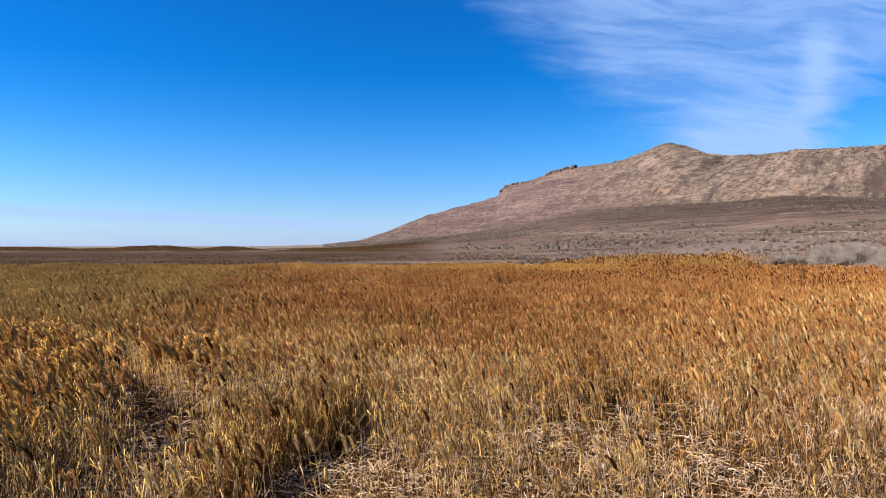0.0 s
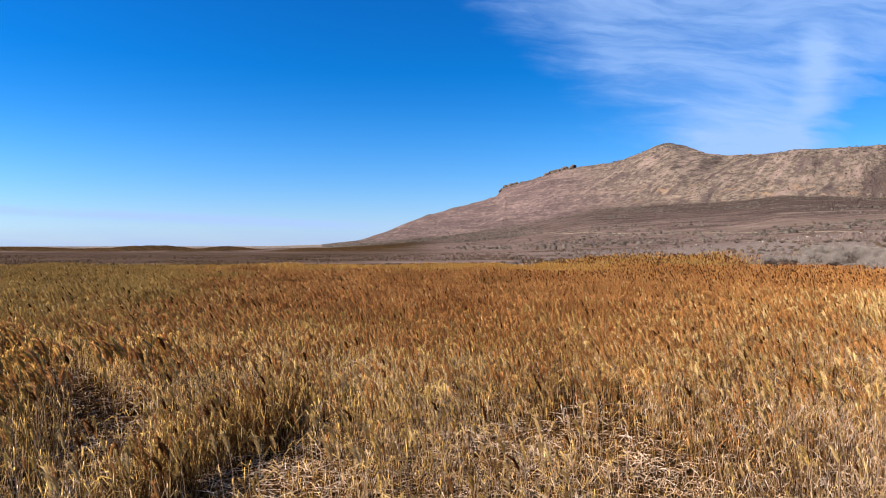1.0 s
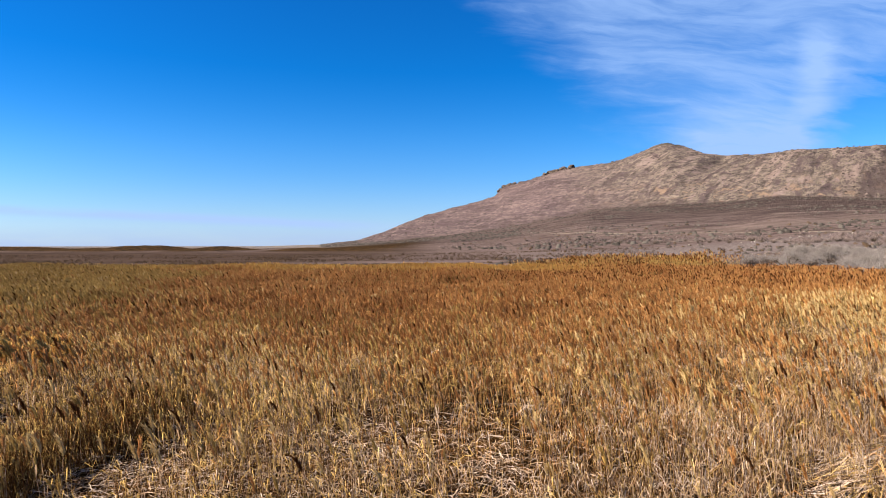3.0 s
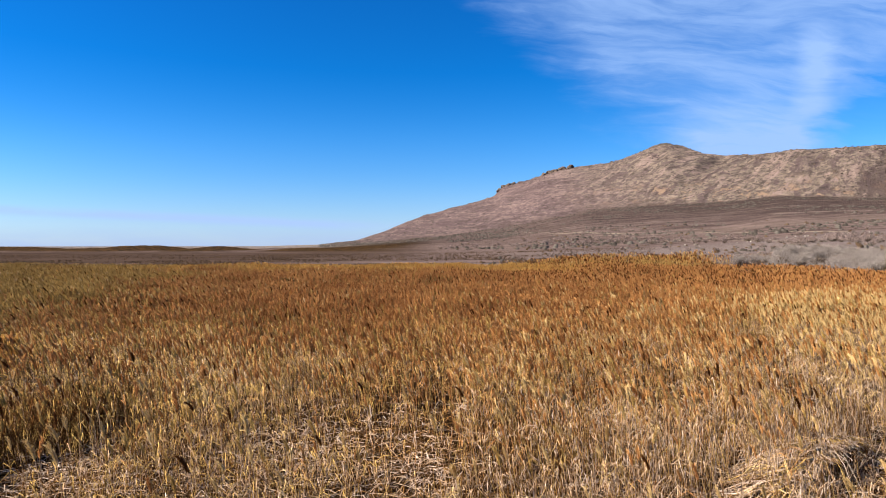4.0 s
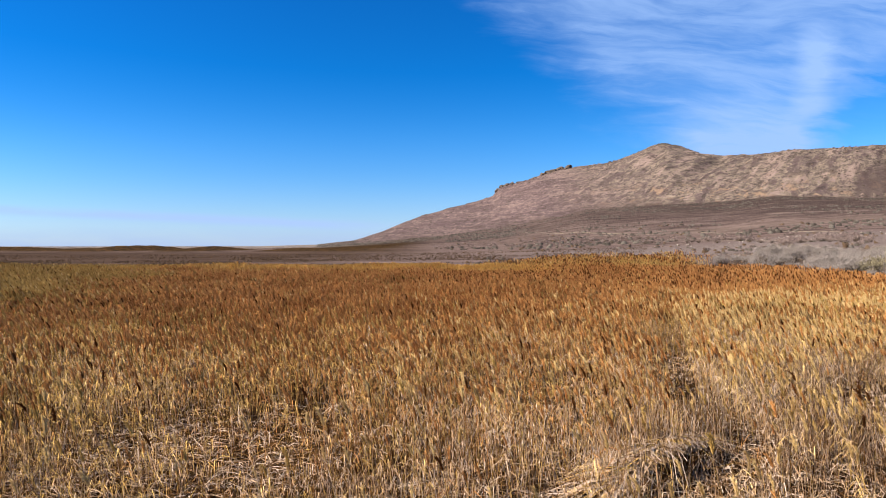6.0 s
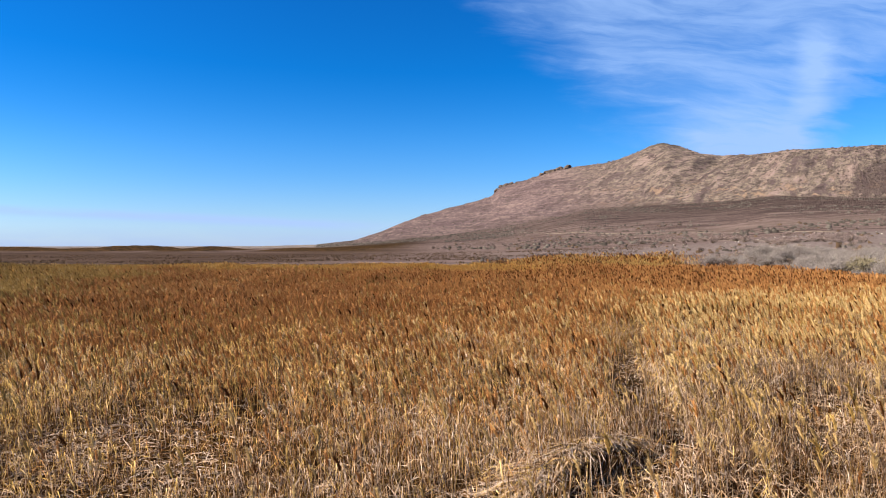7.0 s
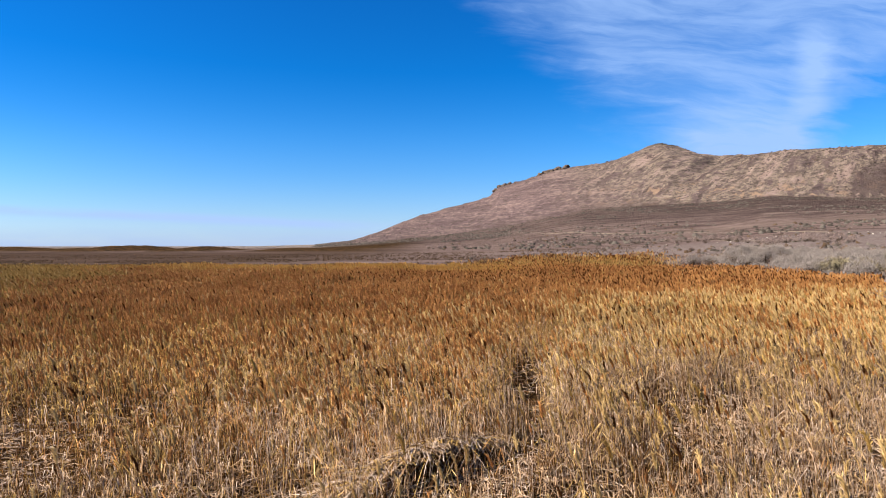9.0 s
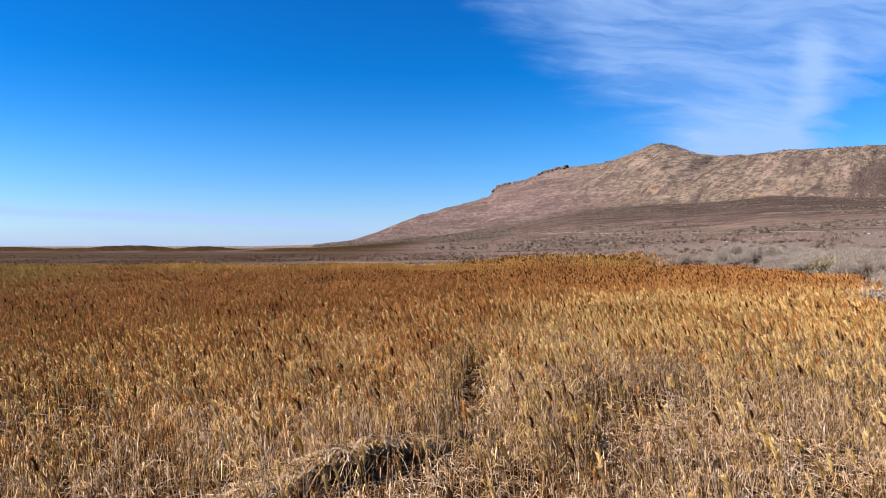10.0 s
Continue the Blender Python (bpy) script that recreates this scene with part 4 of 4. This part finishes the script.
def place_single_reeds():
    rng = np.random.default_rng(77)
    kinds = [single_reed(k, 1.15 + 0.07 * (k % 6), (1, 3, 1, 3, 4, 1, 2, 1, 4, 1)[k]) for k in range(10)]
    words = {1: "golden", 2: "rust-coloured", 3: "olive-brown", 4: "dark brown"}
    made = 0
    while made < 260:
        x, y = rng.uniform(-11, 25), 7.0 + 7.5 * rng.random() ** 0.8
        if openness(np.array([x]), np.array([y]))[0] > 0.4 or rng.random() < 0.5 * low_ground(np.array([x]), np.array([y]))[0]:
            continue
        west = x < -4.5
        k = int(rng.integers(0, 10))
        if not west and rng.random() < 0.35:
            k = int(rng.choice([0, 2, 5, 7, 9]))
        m = pose(x, y, float(ground_height(x, y)), rng.normal(0, 4), rng.normal(0, 4), rng.normal(0, 25))
        ob = copy_thing(kinds[k], m) if made >= 10 else kinds[made]
        if made < 10:
            k = made
            ob.matrix_basis = m
        colour = words[(1, 3, 1, 3, 4, 1, 2, 1, 4, 1)[k]]
        tagged(ob, "single dry reed with a nodding %s plume and curled leaves" % colour, "reed", "free-standing reeds")
        made += 1


place_single_reeds()


def tall_stand():
    """Taller brown reeds along the bank."""
    b = Batch()
    n = 5200
    x, y = RNG.uniform(14, 48, n), RNG.uniform(83, 96, n)
    keep = RNG.random(n) < step(fbm(x * 0.15, y * 0.15, 3), 0.28, 0.5) * step(x, 14, 26) * (1 - step(x, 41, 48))
    x, y = x[keep], y[keep]
    h = (1.9 + (fbm(x * 0.2, y * 0.2, 2) - 0.4) * 1.6) * RNG.uniform(0.7, 1.1, len(x)) * (0.75 + 0.25 * step(x, 20, 34))
    lean = RNG.normal(-0.04, 0.08, (len(x), 2)) * h[:, None]
    pts = stalk_points(x, y, h, lean, 2)
    sweep(b, pts, np.full(pts.shape[:2], 0.009), 3, 3)
    plumes(b, pts[:, -1] - np.array([[0, 0, 0.15]]), RNG.uniform(0.3, 0.45, len(x)), RNG.uniform(0.05, 0.08, len(x)), RNG.choice([1, 2, 3, 4], len(x), p=[0.03, 0.37, 0.25, 0.35]), 0)
    leaves(b, pts, 3, 0.5, RNG.choice([2, 3, 3, 6], len(x)))
    tagged(new("tall_reeds", b.mesh("tall_reeds", REED_MATS)), "tall golden-brown reed clump along the marsh bank", "reeds", kind="stuff")


tall_stand()


def tufts(name, x, y, h, mats, slot, width, label, cat, blades=5):
    """Clumps of upright dry blades."""
    b = Batch()
    for k in range(blades):
        n = len(x)
        px, py = x + RNG.normal(0, 0.25, n) * h, y + RNG.normal(0, 0.25, n) * h
        lean = RNG.normal(0, 0.3, (n, 2)) * h[:, None]
        pts = stalk_points(px, py, h * RNG.uniform(0.5, 1.1, n), lean, 2)
        a = RNG.uniform(-0.9, 0.9, n)
        w = np.stack([np.cos(a), np.sin(a), 0 * a], -1) * width * h[:, None]
        ribbons(b, pts, np.stack([w, w * 0.35], 1), slot)
    tagged(new(name, b.mesh(name, mats)), label, cat, kind="stuff")


def marsh_brush():
    n = 26000
    y = 80 + 190 * RNG.random(n) ** 2.2
    x = RNG.uniform(-0.85, 0.35, n) * y + 7
    keep = RNG.random(n) < step(fbm(x * 0.06, y * 0.05, 3), 0.3, 0.55)
    x, y = x[keep], y[keep]
    tufts("marsh_brush", x, y, RNG.uniform(0.2, 0.6, len(x)), [M_BRUSH, M_BROWN], np.where(RNG.random(len(x)) < 0.85, 0, 1), 0.06,
          "grey-brown dry brush behind the reed bed", "brush", 7)
    n = 13000
    y = RNG.uniform(34, 120, n)
    x = RNG.uniform(24, 95, n)
    keep = ~in_bed(x, y) & (x > 26 + (y < 66) * 12)
    x, y = x[keep], y[keep]
    tufts("bank_grass", x, y, RNG.uniform(0.25, 0.6, len(x)), [M_STRAW, M_SAGE, M_GREY, M_BRUSH], RNG.choice([0, 1, 2, 3], len(x), p=[0.15, 0.15, 0.35, 0.35]), 0.035,
          "short pale yellow grass on the bank", "grass")


marsh_brush()


# ------------------------------------------------------------ shrubs
def sagebrush(seed, spread, height, sprays=4200, kind_name="sagebrush", leaf=None):
    """A grey desert shrub: forking branches under a loose crown of small leaf sprays."""
    rng = np.random.default_rng(seed)
    top = new(kind_name)
    b = Batch()
    n = 26
    a, r = rng.uniform(0, 2 * np.pi, n), np.sqrt(rng.random(n)) * spread
    end = np.stack([np.cos(a) * r, np.sin(a) * r, height * (0.55 + 0.4 * rng.random(n)) * np.sqrt(np.clip(1.05 - (r / spread) ** 2, 0.12, 1))], -1)
    mid = end * np.array([0.45, 0.45, 0.35]) + rng.normal(0, 0.06, (n, 3)) * spread
    pts = np.stack([np.zeros((n, 3)) - np.array([0, 0, 0.1]), mid, end], 1)
    sweep(b, pts, np.tile([[0.035, 0.02, 0.008]], (n, 1)), 4, 0)
    part = new("woody_frame", b.mesh("woody_frame", [M_TWIG]))
    part.parent = top
    c = Batch()
    m = sprays
    j = rng.integers(0, n, m)
    centre = end[j] + rng.normal(0, 0.16, (m, 3)) * np.array([spread, spread, height * 0.9]) * 0.9
    centre[:, 2] = np.maximum(centre[:, 2], 0.05)
    way = unit(rng.normal(0, 1, (m, 3)) + np.array([0, 0, 0.9])) * rng.uniform(0.07, 0.17, m)[:, None] * spread * (900 / m) ** 0.3
    side = unit(np.cross(way, rng.normal(0, 1, (m, 3)))) * rng.uniform(0.010, 0.022, m)[:, None] * spread * (900 / m) ** 0.5
    v = np.stack([centre - side, centre + side, centre + way * 0.6 + side, centre + way, centre + way * 0.6 - side], 1)
    c.add(v, [(0, 1, 2, 4), (4, 2, 3)], 0)
    part = new("foliage", c.mesh("foliage", [leaf or M_SAGE]))
    part.parent = top
    return top


SAGE_SIZES = [(0.9, 1.0), (1.2, 1.15), (0.7, 0.9), (1.4, 1.3), (1.0, 1.35)]
SAGE = [sagebrush(40 + k, s, h) for k, (s, h) in enumerate(SAGE_SIZES)]
SAGE_FAR = [sagebrush(60 + k, s, h, 260, leaf=M_GREY) for k, (s, h) in enumerate(SAGE_SIZES)]


def place_shrubs():
    rng = np.random.default_rng(21)
    spots, used = [], set()
    for _ in range(1500):                      # dense thicket on the near bank
        x, y = rng.uniform(38, 92), rng.uniform(34, 100)
        if x > east_edge(y) + 1.0 + 2 * rng.random() and x < 0.8 * y + 18 and len(spots) < 120:
            spots.append((x, y, rng.uniform(1.0, 1.8)))
    for _ in range(110):                       # loose rows on the plain under the slope
        u = rng.uniform(0.05, 0.78)
        d = float(np.interp(u, [0, 0.2, 0.3, 0.4, 0.5, 0.6, 0.78], [520, 430, 375, 320, 265, 213, 158])) * (1 + 0.09 * rng.normal())
        spots.append((u * d, d, rng.uniform(0.9, 2.3)))
    for _ in range(16):
        u, d = rng.uniform(0.2, 0.85), rng.uniform(160, 280)
        spots.append((u * d, d, rng.uniform(0.7, 1.3)))
    for _ in range(26):
        u, d = rng.uniform(0.0, 0.3), rng.uniform(330, 520)
        spots.append((u * d, d, rng.uniform(1.2, 2.2)))
    spots += [(34.6, 28.2, 1.25), (36.2, 29.8, 1.5), (36.0, 26.5, 1.1), (38.3, 32.0, 1.4)]
    for i, (x, y, s) in enumerate(spots):
        m = Matrix.LocRotScale((x, y, float(ground_height(x, y)) - 0.02), Euler((0, 0, rng.uniform(0, 6.28))), None)
        near = y < 100
        kinds = SAGE if near else SAGE_FAR
        src = kinds[i % len(kinds)]
        ob = copy_thing(src, m) if src.name in used else src
        used.add(src.name)
        ob.matrix_basis = m @ Matrix.Diagonal((s, s, s * rng.uniform(0.8, 1.1), 1))
        tagged(ob, "rounded grey sagebrush on the marsh bank" if near else "grey sagebrush dotted over the plain below the hill",
               "shrub", "shrubs on the bank" if near else "shrubs on the plain")


place_shrubs()


def place_odd_shrubs():
    """Bushes that stand out: yellow-green ones on the bank, brown ones at the edge of the reeds."""
    rng = np.random.default_rng(9)
    for x, y, s in ((57.0, 66.0, 1.5), (63.0, 71.0, 1.3)):
        ob = sagebrush(int(x), 1.5, 1.25, 1300, "rabbitbrush", M_YELLOW)
        ob.matrix_basis = pose(x, y, float(ground_height(x, y)) - 0.03, 0, 0, rng.uniform(0, 360)) @ Matrix.Diagonal((s, s, s, 1))
        tagged(ob, "dull yellow rabbitbrush with a dark hollow on the bank", "shrub", "yellow bushes")
    for x, y, s in ((36.6, 88.0, 1.45), (35.0, 90.5, 1.2), (39.2, 86.5, 1.1), (18.3, 86.0, 1.0), (43.5, 84.0, 0.9), (20.0, 88.0, 0.9)):
        ob = sagebrush(int(x * 3), 1.3, 1.7, 1100, "brown_bush", M_BROWN)
        ob.matrix_basis = pose(x, y, float(ground_height(x, y)) - 0.03, 0, 0, rng.uniform(0, 360)) @ Matrix.Diagonal((s, s, s, 1))
        tagged(ob, "leafless dark brown bush at the edge of the reeds", "shrub", "brown bushes")


place_odd_shrubs()


def hill_scrub():
    """Low dark scrub dotted over plain and slope."""
    b = Batch()
    n = 26000
    u = RNG.uniform(-0.2, 0.95, n)
    d = RNG.uniform(300, 1900, n)
    ridge = np.interp(u, U_KEY, RIDGE_D)
    keep = (d < ridge + 4) & ((u > 0.02) | (d > 800)) & (RNG.random(n) < np.where(d < 650, 0.3, 1.0)) & (RNG.random(n) < step(fbm(u * d * 0.012, d * 0.012, 3), 0.35, 0.65))
    u, d = u[keep], d[keep]
    x, y = u * d, d
    n = len(x)
    s = RNG.uniform(0.5, 1.9, n)
    o = np.array([(1, 0, 0.1), (0.3, 0.95, 0.1), (-0.8, 0.6, 0.1), (-0.8, -0.6, 0.1), (0.3, -0.95, 0.1),
                  (0.6, 0.1, 0.75), (-0.2, 0.55, 0.85), (-0.4, -0.45, 0.8)])
    v = o[None] * RNG.uniform(0.7, 1.3, (n, 8, 1)) * s[:, None, None]
    v = v + np.stack([x, y, ground_height(x, y) - 0.1], -1)[:, None]
    b.add(v, [(0, 1, 6, 5), (1, 2, 6), (2, 3, 7, 6), (3, 4, 7), (4, 0, 5, 7), (5, 6, 7)], 0)
    tagged(new("hill_scrub", b.mesh("hill_scrub", [M_SCRUB])), "small dark desert scrub dotted over the hillside", "scrub", kind="stuff")


hill_scrub()


def plain_scrub():
    """Knee-high grey and brown bushes strewn over the plain between marsh and hill."""
    b = Batch()
    n = 1500
    u, d = RNG.uniform(-0.15, 0.95, n), 115 + 480 * RNG.random(n) ** 1.3
    x, y = u * d, d
    keep = (RNG.random(n) < step(fbm(x * 0.03 + 4, y * 0.012, 4), 0.38, 0.6)) & (x > 14 + 0 * x)
    x, y = x[keep], y[keep]
    n = len(x)
    s = RNG.uniform(0.25, 0.75, n) * (0.8 + y / 500)
    o = np.array([(1, 0, 0.1), (0.3, 0.95, 0.1), (-0.8, 0.6, 0.1), (-0.8, -0.6, 0.1), (0.3, -0.95, 0.1),
                  (0.6, 0.1, 0.75), (-0.2, 0.55, 0.85), (-0.4, -0.45, 0.8)])
    v = o[None] * RNG.uniform(0.6, 1.4, (n, 8, 1)) * s[:, None, None]
    v = v + np.stack([x, y, ground_height(x, y) - 0.05], -1)[:, None]
    b.add(v, [(0, 1, 6, 5), (1, 2, 6), (2, 3, 7, 6), (3, 4, 7), (4, 0, 5, 7), (5, 6, 7)], RNG.choice([0, 1], n, p=[0.6, 0.4]))
    tagged(new("plain_scrub", b.mesh("plain_scrub", [M_SCRUB, M_BRUSH])), "low grey and brown scrub strewn over the plain", "scrub", kind="stuff")


plain_scrub()


# ------------------------------------------------------------ crags
def boulder(seed):
    bm = bmesh.new()
    bmesh.ops.create_icosphere(bm, subdivisions=2, radius=1.0)
    for v in bm.verts:
        k = noise.noise(v.co * 1.1 + Vector((seed * 7.1, 0, 0))) * 0.5 + noise.noise(v.co * 2.7 + Vector((0, seed * 3.3, 0))) * 0.22
        v.co *= 1 + k
        v.co.z = round(v.co.z * 2.2) / 2.2 * 0.4 + v.co.z * 0.5
    me = bpy.data.meshes.new("boulder")
    bm.to_mesh(me)
    bm.free()
    me.materials.append(M_ROCK)
    return me


def place_crags():
    rng = np.random.default_rng(5)
    shapes = [boulder(k) for k in range(6)]
    spots = [(rng.normal(0.118, 0.010), rng.uniform(-16, 3), rng.uniform(4.0, 8.5)) for _ in range(20)]
    spots += [(rng.normal(0.192, 0.014), rng.uniform(-22, 3), rng.uniform(4.0, 9.5)) for _ in range(30)]
    spots += [(rng.uniform(-0.08, 0.8), rng.uniform(-30, 4), rng.uniform(1.5, 3.6)) for _ in range(60)]
    spots += [(cu + rng.normal(0, 0.012), cb + rng.normal(0, 12), rng.uniform(0.8, 2.0)) for cu, cb in ((0.50, -70), (0.56, -50), (0.62, -62), (0.68, -40), (0.60, -20), (0.72, -60), (0.66, -85), (0.76, -30), (0.44, -60), (0.53, -90), (0.70, -95)) for _ in range(16)]
    for i, (u, back, s) in enumerate(spots):
        d = float(np.interp(u, U_KEY, RIDGE_D)) + back
        x, y = u * d, d
        ob = new("boulder", shapes[i % 6])
        ob.matrix_basis = pose(x, y, float(ground_height(x, y)), rng.uniform(-12, 12), rng.uniform(-12, 12), rng.uniform(0, 360)) @ \
            Matrix.Diagonal((s * rng.uniform(0.9, 1.6), s, s * rng.uniform(0.7, 1.0), 1))
        tagged(ob, "weathered brown rock outcrop on the hill ridge", "rock", "rocks on the ridge")


place_crags()


def place_pale_rocks():
    """Light stones along the lower track."""
    rng = np.random.default_rng(15)
    shape = boulder(11)
    shape.materials.clear()
    shape.materials.append(M_PALE)
    for _ in range(34):
        u = rng.uniform(0.42, 0.88)
        d = 243 - 40 * (u - 0.42) + rng.normal(0, 5)
        s = rng.uniform(0.14, 0.28)
        ob = new("pale_rock", shape)
        ob.matrix_basis = pose(u * d, d, float(ground_height(u * d, d)) + 0.1, 0, 0, rng.uniform(0, 360)) @ Matrix.Diagonal((s * 1.4, s, s, 1))
        tagged(ob, "pale sunlit stone beside the dirt track", "rock", "pale stones")


place_pale_rocks()
